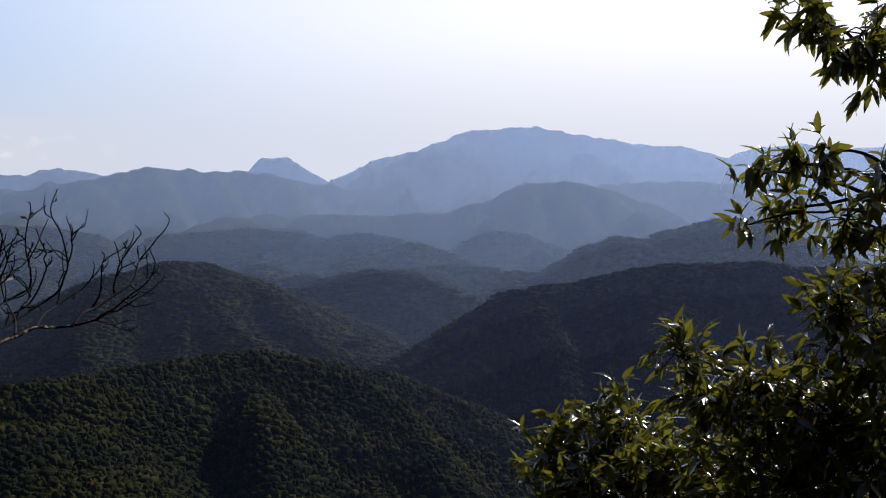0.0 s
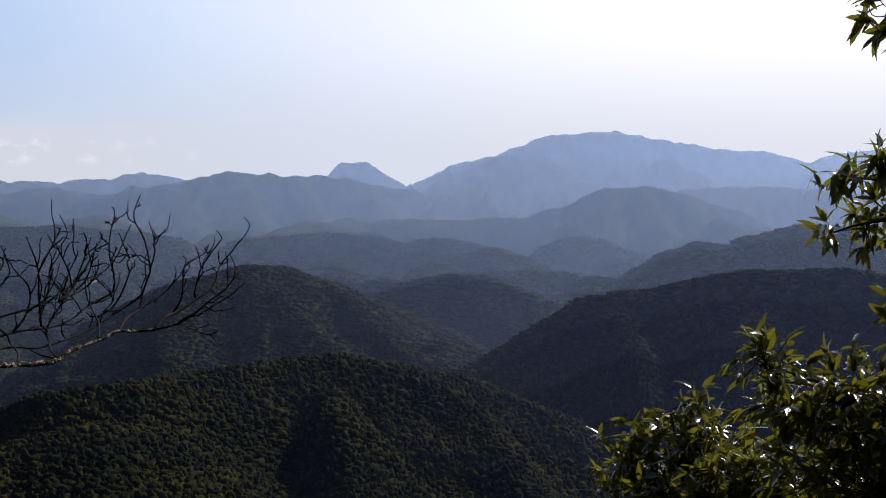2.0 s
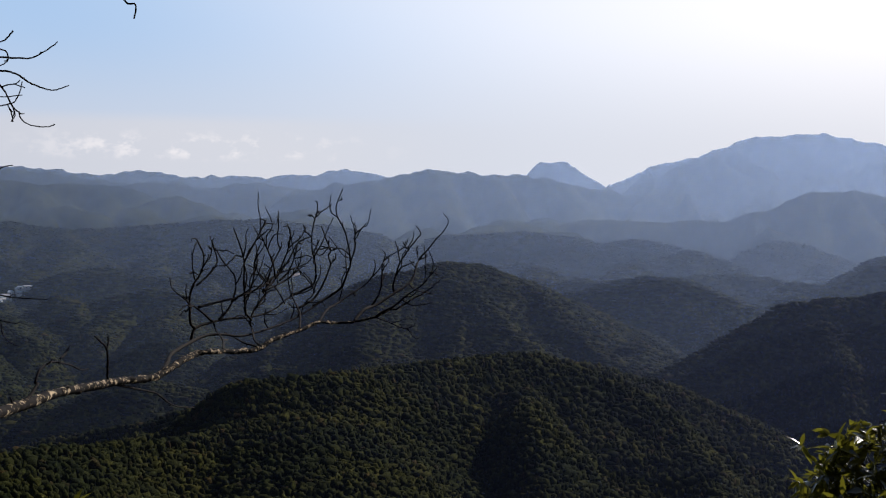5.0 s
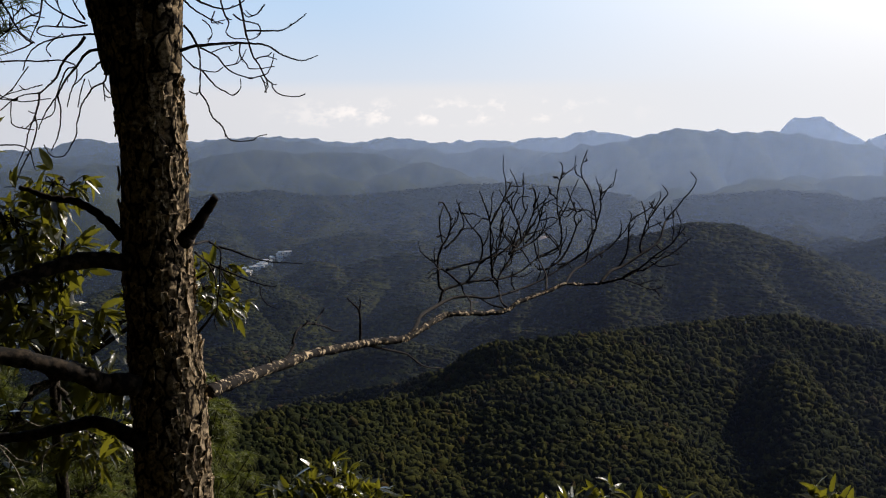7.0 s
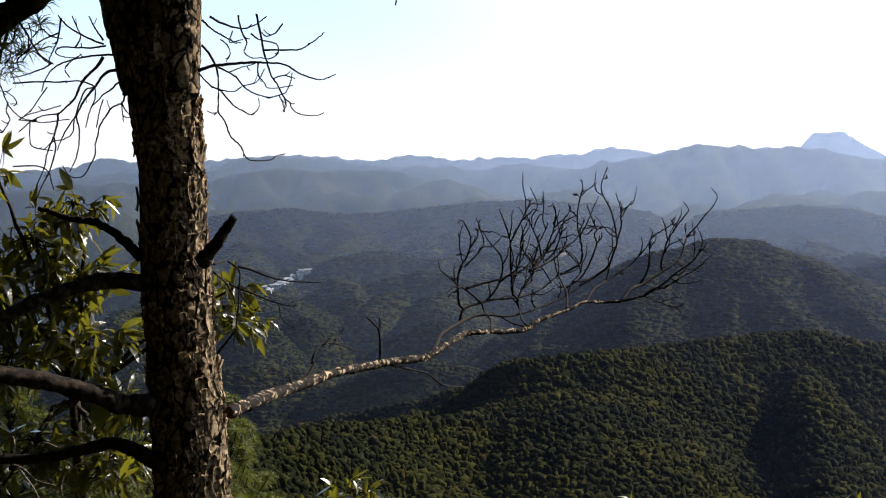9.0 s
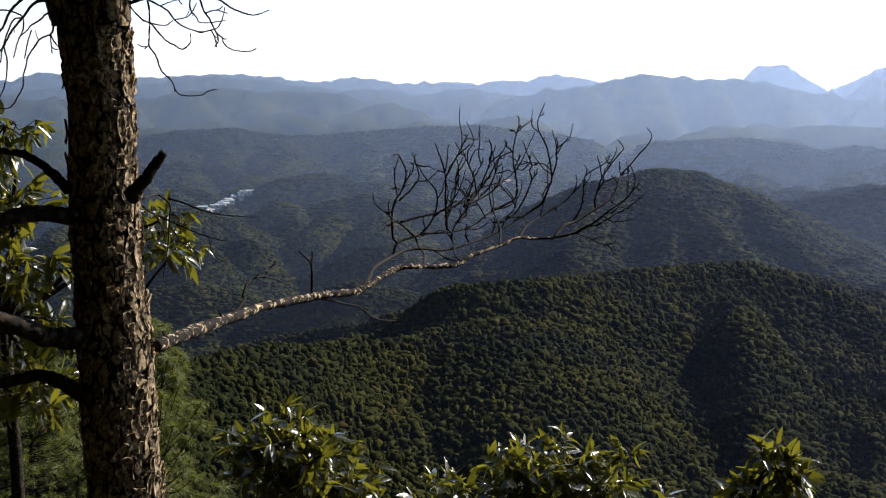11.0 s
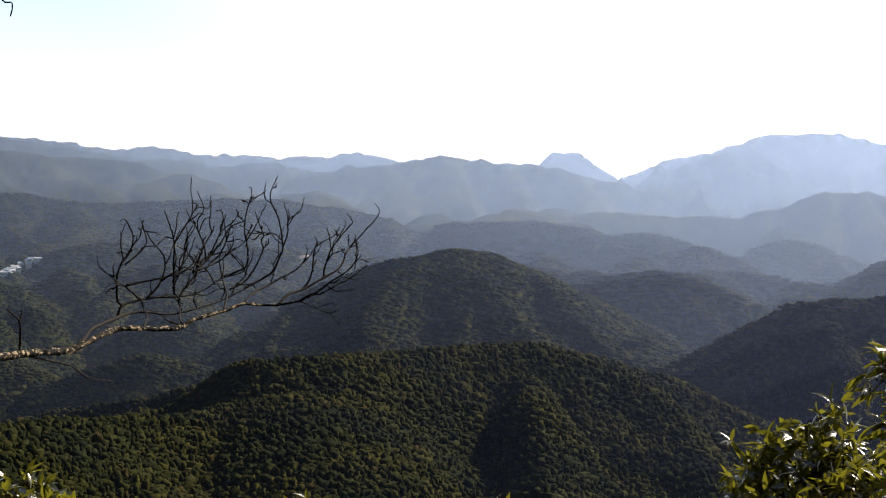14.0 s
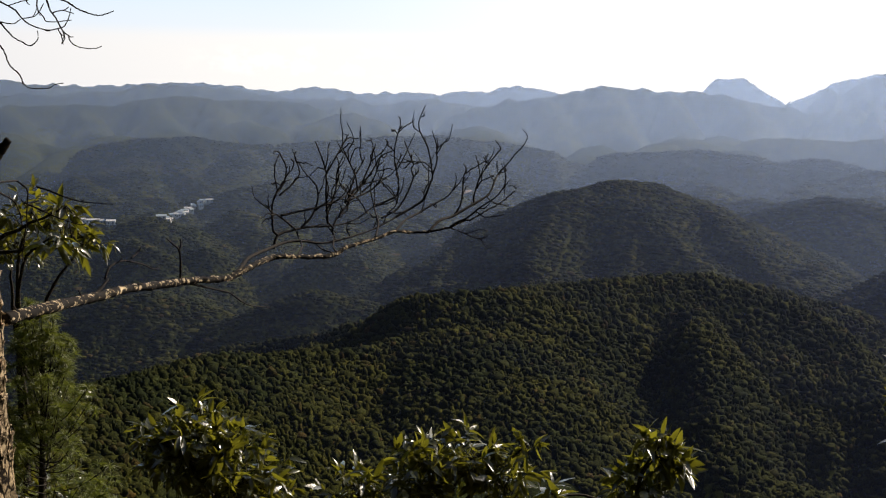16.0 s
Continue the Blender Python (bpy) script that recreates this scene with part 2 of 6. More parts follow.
def leaf_material(name, dark, light, through, rough, gloss=0.0):
    m, n, l, p = material(name)
    o = n.new("ShaderNodeObjectInfo")
    g = n.new("ShaderNodeNewGeometry")
    add = n.new("ShaderNodeMath")
    add.operation = "ADD"
    l.new(o.outputs["Random"], add.inputs[0])
    l.new(g.outputs["Random Per Island"], add.inputs[1])
    half = n.new("ShaderNodeMath")
    half.operation = "FRACT"
    l.new(add.outputs[0], half.inputs[0])
    col = mix_color(n, l, half.outputs[0], dark, light)
    col = mix_color(n, l, 0.6, col, ramp_node(n, l, noise_node(n, l, 90, 3), [(0.3, (0.6, 0.6, 0.6)), (0.7, (1.3, 1.25, 1.1))]), "MULTIPLY")
    l.new(col, p.inputs["Base Color"])
    p.inputs["Roughness"].default_value = rough
    p.inputs["Specular IOR Level"].default_value = 0.8
    p.inputs["Coat Weight"].default_value, p.inputs["Coat Roughness"].default_value = gloss, 0.17
    bump_node(n, l, noise_node(n, l, 60, 2), 0.8, 0.006, p)
    t = n.new("ShaderNodeBsdfTranslucent")
    tc = mix_color(n, l, half.outputs[0], tuple(c * 0.6 for c in through), through)
    l.new(tc, t.inputs[0])
    x = n.new("ShaderNodeMixShader")
    x.inputs[0].default_value = 0.31
    l.new(p.outputs[0], x.inputs[1])
    l.new(t.outputs[0], x.inputs[2])
    l.new(x.outputs[0], n["Material Output"].inputs[0])
    return m


LEAF = leaf_material("glossy_leaf", (0.018, 0.023, 0.005), (0.060, 0.064, 0.011), (0.40, 0.39, 0.035), 0.28, 1.0)
NEEDLE = leaf_material("pine_needle", (0.05, 0.07, 0.014), (0.10, 0.13, 0.025), (0.34, 0.40, 0.05), 0.6)


def plain_material(name, color, rough, scale):
    m, n, l, p = material(name)
    v = noise_node(n, l, scale, 4)
    l.new(mix_color(n, l, 0.8, color, ramp_node(n, l, v, [(0.3, (0.7, 0.7, 0.7)), (0.7, (1.2, 1.2, 1.2))]), "MULTIPLY"), p.inputs["Base Color"])
    p.inputs["Roughness"].default_value = rough
    return m


HOUSE_WALL = plain_material("pale_render", (0.78, 0.75, 0.70), 0.8, 0.4)
ROOF_BLUE = plain_material("blue_metal_roof", (0.50, 0.58, 0.62), 0.45, 0.3)
ROOF_PALE = plain_material("pale_metal_roof", (0.72, 0.70, 0.66), 0.5, 0.3)
PANE_DARK = plain_material("window_glass", (0.05, 0.06, 0.07), 0.1, 1.0)
EARTH = plain_material("bare_earth", (0.36, 0.27, 0.18), 0.95, 0.06)


# ---- building blocks ----
def mesh_from(name, verts, faces, mat, smooth=True):
    me = bpy.data.meshes.new(name)
    v = np.asarray(verts, dtype=np.float32)
    f = np.asarray(faces, dtype=np.int32)
    me.vertices.add(len(v))
    me.vertices.foreach_set("co", v.ravel())
    k = f.shape[1]
    me.loops.add(f.size)
    me.loops.foreach_set("vertex_index", f.ravel())
    me.polygons.add(len(f))
    me.polygons.foreach_set("loop_start", np.arange(0, f.size, k, dtype=np.int32))
    me.polygons.foreach_set("use_smooth", np.full(len(f), smooth))
    me.update(calc_edges=True)
    me.materials.append(mat)
    return me


def thing(name, loc, label, category, group="", kind=""):
    ob = new(name)
    ob.location = loc
    ob.empty_display_size = 0.1
    return tagged(ob, label, category, group, kind)


def part(name, me, parent, label="", kind=""):
    """Hangs a mesh, whose vertices are in world metres, under a thing or a part."""
    ob = new(name, me)
    ob.parent = parent
    if parent.type == "EMPTY":
        ob.matrix_parent_inverse = Matrix.Translation(-Vector(parent.location))
    return tagged(ob, label, kind=kind)


def lattice(seed):
    return np.random.RandomState(seed).rand(256, 256)


GRIDS = [lattice(k) for k in range(6)]


def value_noise(x, y, k):
    g = GRIDS[k % 6]
    xi, yi = np.floor(x).astype(int), np.floor(y).astype(int)
    fx, fy = x - xi, y - yi
    fx, fy = fx * fx * fx * (fx * (fx * 6 - 15) + 10), fy * fy * fy * (fy * (fy * 6 - 15) + 10)
    a, b = g[xi & 255, yi & 255], g[(xi + 1) & 255, yi & 255]
    c, d = g[xi & 255, (yi + 1) & 255], g[(xi + 1) & 255, (yi + 1) & 255]
    return (a * (1 - fx) + b * fx) * (1 - fy) + (c * (1 - fx) + d * fx) * fy


def fbm(x, y, size, octaves, k=0):
    total, amp, norm = 0, 1.0, 0
    for o in range(octaves):
        total = total + amp * (value_noise(x / size + 17.3 * o, y / size - 9.1 * o, k + o) - 0.5)
        norm += amp
        amp *= 0.5
        size *= 0.5
    return total / norm * 2


def ridged(x, y, size, octaves, k=0):
    total, amp, norm = 0, 1.0, 0
    for o in range(octaves):
        total = total + amp * (1 - np.abs(value_noise(x / size + 31.7 * o, y / size + 5.3 * o, k + o) * 2 - 1) * 1.6)
        norm += amp
        amp *= 0.5
        size *= 0.5
    return total / norm


# ---- the land: one sheet of ridges, spurs and valleys ----
RIDGES = []


def ridge(distance, knots, slope=0.50, soft=14.0):
    """A crest line, by azimuth to the left and elevation in degrees as the lookout sees it, at a distance in metres."""
    pts = []
    slope = min(slope, 0.38) if distance > 3200 and soft > 6 else slope
    for k in knots:
        az, el, r = radians(k[0]), radians(k[1]), (k[2] if len(k) > 2 else distance)
        pts.append((-math.sin(az) * r, math.cos(az) * r, math.tan(el) * r - (3.5 if r < 1600 else 0.0)))
    RIDGES.append((np.array(pts), slope, soft))


ridge(4550, [(4.5, -0.28), (3.5, 0.14), (2.6, 0.58), (1.1, 0.9), (0.1, 1.31), (-1.1, 1.67), (-1.8, 1.86), (-2.6, 1.83), (-4.1, 1.92), (-5.4, 1.62), (-7.0, 1.47), (-8.6, 1.22), (-10.2, 1.06), (-11.9, 0.64), (-13.5, 0.08)])  # massif
ridge(4800, [(-11.4, 0.33), (-13.2, 0.89), (-14.8, 1.15), (-16.5, 1.06), (-18.7, 0.88)])  # far_right
ridge(4200, [(3.5, -0.6), (2.3, -0.11), (1.3, 0.58), (0.6, 0.94), (-0.1, 0.58), (-1.3, 0.09), (-3.0, -0.32), (-4.7, -0.76)])  # cone
ridge(4700, [(9.86, -0.72), (9.16, -0.38), (8.64, -0.02), (8.25, 0.20), (7.80, 0.65), (6.74, 0.66), (6.41, 0.45), (5.94, 0.07), (5.40, -0.20), (4.78, -0.41), (4.22, -0.45)], 0.95, 3)  # mesa
ridge(3950, [(18.5, -0.93), (16.6, -0.42), (14.9, -0.2), (13.6, 0.06), (12.7, 0.24), (11.4, 0.11), (9.5, -0.06), (8.5, -0.01), (6.7, -0.3), (5.0, -0.58), (3.0, -1.14)])  # long_ridge
ridge(4800, [(42.8, -0.45), (39.2, -0.26), (38.3, 0.08), (36.6, -0.05), (33.5, -0.09), (31.6, 0.06), (29.9, 0.12), (28.6, -0.04), (26.9, -0.23), (25.1, -0.05), (22.7, -0.27), (20.8, -0.22), (19.7, -0.23), (18.0, -0.03), (16.3, 0.14), (14.9, -0.11)])  # far_left
ridge(4300, [(42.6, -1.16), (37.6, -0.47), (36.2, -0.54), (33.5, -0.33), (32.1, -0.05), (31.3, 0.13), (30.1, -0.1), (28.9, -0.09), (26.9, -0.45), (25.2, -0.67)])  # mid_left
ridge(3700, [(42.0, -1.29), (39.7, -1.02), (37.3, -0.91), (35.7, -0.98), (33.5, -0.82), (31.1, -0.48), (29.1, -0.62), (26.9, -0.65), (25.9, -0.66), (25.1, -1.28)])  # mid_left_front
ridge(3500, [(26.0, -2.19), (25.0, -1.53), (24.2, -1.24), (23.5, -1.13), (22.7, -1.31), (22.0, -1.93)])  # dome
ridge(4100, [(25.7, -0.71), (24.7, -0.5), (23.5, -0.49), (22.2, -0.75), (21.0, -0.51), (19.3, -0.53), (17.8, -0.93), (16.4, -1.48)])  # back_knolls
ridge(2700, [(34.5, -2.63), (32.6, -2.29), (30.2, -2.23), (27.9, -2.53), (25.7, -2.39), (23.5, -2.21), (21.8, -2.06), (19.3, -2.03), (17.3, -2.26), (15.6, -2.51), (13.7, -3.2)])  # plateau
ridge(2900, [(13.5, -3.08), (12.1, -2.66), (10.4, -2.47), (8.4, -2.52), (6.6, -2.35)])  # plateau_right
ridge(2500, [(12.4, -2.77), (10.4, -2.6), (8.5, -2.45), (6.2, -2.65), (5.0, -2.9), (3.8, -2.67), (2.3, -2.86), (1.3, -3.35)])  # rolling
ridge(2300, [(3.8, -3.93), (2.3, -3.4), (1.3, -3.1), (0.3, -3.46), (-0.5, -3.95)])  # cones_a
ridge(2600, [(-0.2, -3.7), (-1.4, -2.96), (-2.3, -2.59), (-3.3, -2.7), (-4.5, -3.17), (-5.6, -3.47)])  # cones_b
ridge(3300, [(7.5, -2.26), (5.5, -1.84), (3.5, -1.88), (-0.4, -1.74), (-2.1, -1.25), (-3.8, -0.52), (-5.4, -0.39), (-7.0, -0.75), (-8.8, -1.33), (-10.8, -2.25)])  # mid_right
ridge(3650, [(-5.3, -1.01), (-7.3, -0.52), (-10.2, -0.45), (-12.5, -0.52), (-14.9, -0.76)])  # mid_right_back
ridge(3000, [(-5.3, -3.35), (-6.6, -2.85), (-7.5, -2.36), (-8.7, -1.74), (-9.9, -2.22), (-11.1, -2.58)])  # right_small
ridge(1750, [(-3.6, -4.83), (-5.3, -4.08), (-6.8, -3.14), (-7.8, -2.84), (-9.0, -2.96), (-10.2, -2.47), (-12.0, -2.04), (-13.0, -2.08), (-14.9, -2.79), (-16.7, -3.48), (-18.7, -4.15)])  # right_hill2
ridge(2000, [(2.5, -4.83), (1.1, -4.21), (-0.4, -4.07), (-2.3, -4.29), (-3.8, -4.63)])  # right_low
ridge(1600, [(6.1, -5.05), (4.5, -4.6), (2.8, -4.29), (1.6, -4.36), (0.3, -4.81), (-0.9, -5.33), (-1.9, -5.88)])  # midhill
ridge(1250, [(12.6, -3.80, 1238), (12.1, -3.71, 1245), (10.6, -3.8, 1275), (8.6, -4.42, 1325), (6.2, -5.4, 1385), (3.7, -6.42, 1445), (2.0, -7.32, 1480), (1.1, -7.88, 1500)], 0.48, 14)  # hill2
ridge(1250, [(18.8, -5.8, 1360), (16.3, -4.78, 1275), (14.8, -4.26, 1210), (13.4, -4.01, 1225), (12.6, -3.80, 1238)], 1.0, 6)  # hill2_left
ridge(1120, [(3.0, -8.88), (1.5, -7.88), (-0.4, -6.8), (-1.9, -5.81), (-3.1, -5.06), (-4.0, -4.87), (-5.4, -4.77), (-7.1, -4.36), (-8.4, -4.02), (-9.6, -3.85), (-11.4, -3.84), (-13.3, -3.67), (-14.9, -3.94), (-16.8, -3.95), (-18.7, -4.15)], 0.72)  # righthill
ridge(880, [(-3.0, -12.4, 950), (-2.3, -11.3, 950), (0.2, -9.96, 945), (3.1, -8.68, 935), (5.8, -8.01, 920), (8.0, -7.65, 902), (12.0, -8.1, 860), (15.4, -8.5, 820), (17.4, -8.68, 797)], 0.50, 14)  # nearhill
ridge(880, [(17.4, -8.68, 797), (18.4, -8.75, 785), (19.6, -8.80, 775), (20.4, -9.1, 785), (21.9, -9.7, 830), (24.8, -10.64, 930), (29.1, -11.29, 980), (32.3, -12.07, 970)], 1.0, 5)  # nearhill_left
ridge(820, [(20.6, -8.9, 768), (21.3, -10.7, 745), (23.6, -11.25, 715), (25.5, -11.4, 690), (29.8, -11.6, 630), (33.7, -12.4, 570), (38.0, -13.5, 510)], 0.52, 8)  # nearspur
ridge(1650, [(33.2, -6.93), (31.2, -6.61), (29.2, -6.29), (27.7, -5.75), (26.3, -5.35), (24.5, -5.07), (23.0, -5.38), (21.3, -5.89)])  # leftL1
ridge(2000, [(32.4, -5.97), (30.2, -5.28), (28.2, -4.33), (26.7, -4.16), (25.2, -4.62), (23.5, -4.51), (21.8, -4.4), (19.8, -4.17)])  # leftL0
ridge(1150, [(28.6, -10.09), (26.9, -9.23), (25.3, -8.65), (23.8, -8.98), (22.6, -9.72)])  # greenhump
ridge(1200, [(33.5, -8.87), (32.2, -8.71), (30.8, -8.95), (29.3, -9.97), (28.3, -10.6)])  # leftgreen
ridge(1500, [(38.3, -7.56), (36.1, -6.91), (33.7, -6.71), (32.3, -5.52), (30.7, -6.01), (29.0, -6.75), (27.0, -7.49)])  # leftfar

# spurs that run down from the crests towards the lookout
ridge(0, [(8.4, -9.02, 832), (8.1, -10.23, 779), (7.6, -11.67, 746), (7.0, -13.58, 707), (6.5, -15.47, 668)], 0.85, 6)
ridge(0, [(18.6, -10.38, 736), (18.0, -12.07, 689), (17.5, -13.99, 656), (17.3, -15.89, 623)], 0.36, 30)
ridge(0, [(4.5, -8.56, 918), (3.2, -9.45, 887), (1.7, -11.28, 835), (0.6, -13.11, 790), (-0.2, -14.70, 757)], 0.7, 8)
ridge(0, [(12.9, -4.14, 1225), (14.6, -4.75, 1176), (15.5, -6.12, 1121), (15.8, -7.61, 1064), (16.0, -8.84, 1025)], 0.8, 7)
ridge(0, [(10.8, -4.74, 1201), (9.8, -5.93, 1156), (8.4, -7.30, 1114), (7.5, -8.04, 1096)], 0.75, 7)
ridge(0, [(8.9, -4.48, 1291), (7.4, -5.52, 1234), (5.6, -6.90, 1192), (4.3, -7.93, 1162)], 0.65, 8)
ridge(0, [(-4.3, -5.81, 1080), (-5.0, -7.28, 1033), (-5.3, -8.74, 994), (-5.5, -10.20, 961)], 0.8, 6)
ridge(0, [(-9.5, -5.27, 1072), (-10.7, -7.19, 1020), (-11.2, -9.11, 978)], 0.6, 8)
ridge(0, [(2.2, -4.4, 1597), (1.3, -5.4, 1550), (0.3, -6.4, 1508)], 0.6, 8)

# the many small knolls of the valley land
rng = np.random.RandomState(83)
for count, az0, az1, r0, r1, e0, e1, size in ((44, 15, 37, 1480, 2560, -6.3, -2.9, 1.0), (14, -6, 14, 1650, 2450, -5.0, -3.3, 0.8), (30, 3, 40, 2800, 3550, -2.75, -1.6, 2.2)):
    for k in range(count):
        az, q = rng.uniform(az0, az1), rng.uniform(0, 1)
        r, el, turn = r0 + (r1 - r0) * q, e0 + (e1 - e0) * q + rng.uniform(-0.25, 0.25), rng.uniform(-2.0, 1.2)
        reach = rng.uniform(90, 190) * size
        ridge(0, [(az, el, r), (az + turn * 0.5, el - 0.35 * rng.uniform(0.6, 1.2), r - reach * 0.5), (az + turn, el - 1.0 * rng.uniform(0.8, 1.2), r - reach)], rng.uniform(0.5, 0.7) if size < 2 else 0.4, 9 if size < 2 else 30)
for az, el in ((31.4, -2.3), (28.2, -2.5), (25.0, -2.35), (21.6, -2.1), (18.2, -2.2), (15.2, -2.6)):
    ridge(0, [(az, el, 2690), (az - 0.5, el - 0.75, 2560), (az - 0.9, el - 1.5, 2430), (az - 1.0, el - 2.4, 2290)], 0.62, 12)
for az, el in ((15.2, -0.25), (12.6, 0.2), (9.9, -0.05), (7.0, -0.25)):
    ridge(0, [(az, el, 3940), (az - 0.4, el - 0.55, 3790), (az - 0.7, el - 1.15, 3640), (az - 0.8, el - 1.9, 3480)], 0.43, 14)
for az, el in ((38.0, -1.0), (35.0, -0.98), (32.2, -0.62), (29.6, -0.6), (27.0, -0.68)):
    ridge(0, [(az, el, 3690), (az - 0.5, el - 0.55, 3560), (az - 0.8, el - 1.2, 3420)], 0.43, 14)
for az, el in ((-3.0, -0.85), (-5.0, -0.45), (-7.0, -0.8)):
    ridge(0, [(az, el, 3290), (az - 0.5, el - 0.7, 3170), (az - 0.8, el - 1.5, 3040)], 0.45, 14)


def crest(x, y, a, b, slope, soft):
    """The height of the slopes below one stretch of a crest, and how far they lie below it."""
    d = b[:2] - a[:2]
    s = np.clip(((x - a[0]) * d[0] + (y - a[1]) * d[1]) / (d @ d), 0, 1)
    dist = np.hypot(x - a[0] - s * d[0], y - a[1] - s * d[1])
    fall = slope * (np.sqrt(dist * dist + soft * soft) - soft)
    return a[2] + s * (b[2] - a[2]) - fall, fall


def land(x, y):
    """The height of the land, in metres, at places given as arrays."""
    r = np.maximum(np.hypot(x, y), 1e-4)
    floor_z = -245 + 70 * np.clip((r - 2600) / 2000, 0, 1) + 80 * (ridged(x, y, 360, 3, 1) - 0.35) * np.clip((r - 950) / 400, 0, 1)
    best, drop = floor_z, np.full(x.shape, 60.0)
    bend = 0.012 * np.minimum(r, 1500) * np.clip((2900 - r) / 500, 0, 1)
    wx = x + bend * fbm(x, y, 130, 2, 3)
    wy = y + bend * fbm(x, y, 130, 2, 4)
    for pts, slope, soft in RIDGES:
        for a, b in zip(pts[:-1], pts[1:]):
            best = np.maximum(best, crest(wx, wy, a, b, slope, soft)[0])
    for pts, slope, soft in RIDGES:
        for a, b in zip(pts[:-1], pts[1:]):
            h, fall = crest(wx, wy, a, b, slope, soft)
            drop = np.minimum(drop, fall + 1.5 * (best - h))
    # side spurs, running down towards the lookout
    wide = np.clip((r - 1250) / 250, 0, 1)
    bx, by = x + 60 * fbm(x, y, 300, 2, 2), y * 0.42
    spurs = 105 * (ridged(bx, by, 170, 4, 3) - 0.7) * np.clip((drop - 8) / 60, 0, 1) * np.clip(r / 2600, 0.6, 1.5) * wide
    spurs = spurs + 15 * (ridged(x + 14 * fbm(x, y, 70, 2, 2), by, 52, 2, 4) - 0.75) * np.clip((drop - 7) / 25, 0, 1) * (1 - wide)
    best = best + spurs * np.clip((r - 300) / 300, 0, 1)
    scale = np.clip(r / 900, 0.5, 3.4)
    weight = np.clip((drop - 10) / (22 * scale), 0, 1)
    best = best + weight * scale * (14 * (ridged(x, y, 150, 3, 2) - 0.8)) * np.interp(r, [1250, 1500, 2900, 3300], [0.7, 1.2, 1.2, 0.6])
    best = best + 115 * fbm(x, y, 190, 3, 0) * np.clip((drop - 14) / 55, 0, 1) * np.clip((r - 1450) / 400, 0, 1) * np.clip((3300 - r) / 300, 0, 1) * np.clip((-x / r - 0.14) / 0.10, 0, 1)
    best = best + (5 * fbm(x, y, 110, 3, 3) + 12 * fbm(x, y, 44, 3, 1) * np.clip((r - 3100) / 400, 0, 1)) * np.clip((r - 3000) / 1000, 0, 1)
    best = best + np.clip(r / 1500, 0, 2.2) * 2.2 * fbm(x, y, 34, 2, 5) * np.clip((r - 1300) / 500, 0, 1)
    # the hillside that the lookout stands on falls away ahead; the steep rise behind and beside it is unseen, added to
    # cut sky light
    near = np.where(y > 0, -1.65 - 0.56 * y, -1.65)
    behind = y + 1.2 - 0.9 * np.maximum(-x - 0.5, 0) - 0.35 * np.maximum(x - 1.5, 0)
    near = np.minimum(near - 2.0 * np.minimum(behind, 0), 150)
    near = near - 0.12 * np.maximum(np.abs(x) - 12, 0) + 0.12 * fbm(x, y, 2.5, 3, 0) * np.clip(r, 0, 1)
    return np.where(r < 1500, np.maximum(best, near), best)


azimuths = np.unique(np.round(np.concatenate([np.arange(-22, 46.01, 0.15), np.arange(46, 338.1, 3.0)]), 3))[:-1]
radii = np.concatenate([[0.0, 0.3], np.geomspace(1.2, 60, 26), np.geomspace(66, 515, 30), np.arange(520, 1450, 4.0), np.arange(1450, 2800, 9.0), np.arange(2800, 4960, 18.0)])
A, RR = np.meshgrid(np.radians(azimuths), radii, indexing="ij")
GX, GY = -np.sin(A) * RR, np.cos(A) * RR
GZ = land(GX, GY)
na, nr = GX.shape
idx = np.arange(na * nr).reshape(na, nr)
nxt = np.roll(idx, -1, axis=0)
quads = np.stack([idx[:, :-1], nxt[:, :-1], nxt[:, 1:], idx[:, 1:]], axis=-1).reshape(-1, 4)[:, ::-1]
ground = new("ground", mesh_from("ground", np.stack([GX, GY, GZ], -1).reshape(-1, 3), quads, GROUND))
tagged(ground, "wooded mountain ridges and valleys reaching to the horizon", "mountains", kind="structure")

# ---- see-through sheets standing in for haze between the ridges ----
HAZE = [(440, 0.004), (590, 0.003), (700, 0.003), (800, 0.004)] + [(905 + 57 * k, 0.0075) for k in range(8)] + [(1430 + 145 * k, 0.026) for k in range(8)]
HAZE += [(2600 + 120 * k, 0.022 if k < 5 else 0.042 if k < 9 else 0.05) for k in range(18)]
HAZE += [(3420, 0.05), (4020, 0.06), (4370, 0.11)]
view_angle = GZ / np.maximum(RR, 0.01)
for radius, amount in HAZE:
    # each sheet's top is cut to the skyline seen from the lookout
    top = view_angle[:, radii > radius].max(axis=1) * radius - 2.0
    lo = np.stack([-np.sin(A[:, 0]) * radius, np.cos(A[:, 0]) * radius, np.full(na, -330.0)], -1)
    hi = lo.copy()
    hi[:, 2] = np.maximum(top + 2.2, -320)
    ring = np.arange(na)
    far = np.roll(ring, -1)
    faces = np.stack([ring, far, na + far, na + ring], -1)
    tagged(new("haze", mesh_from("haze", np.concatenate([lo, hi]), faces, haze_sheet_material("haze", amount, radius, HAZE_COLOR if radius > 1000 else HAZE_NEAR))), "see-through blue sheet standing in for valley haze, top cut to the skyline", "haze", kind="stuff")


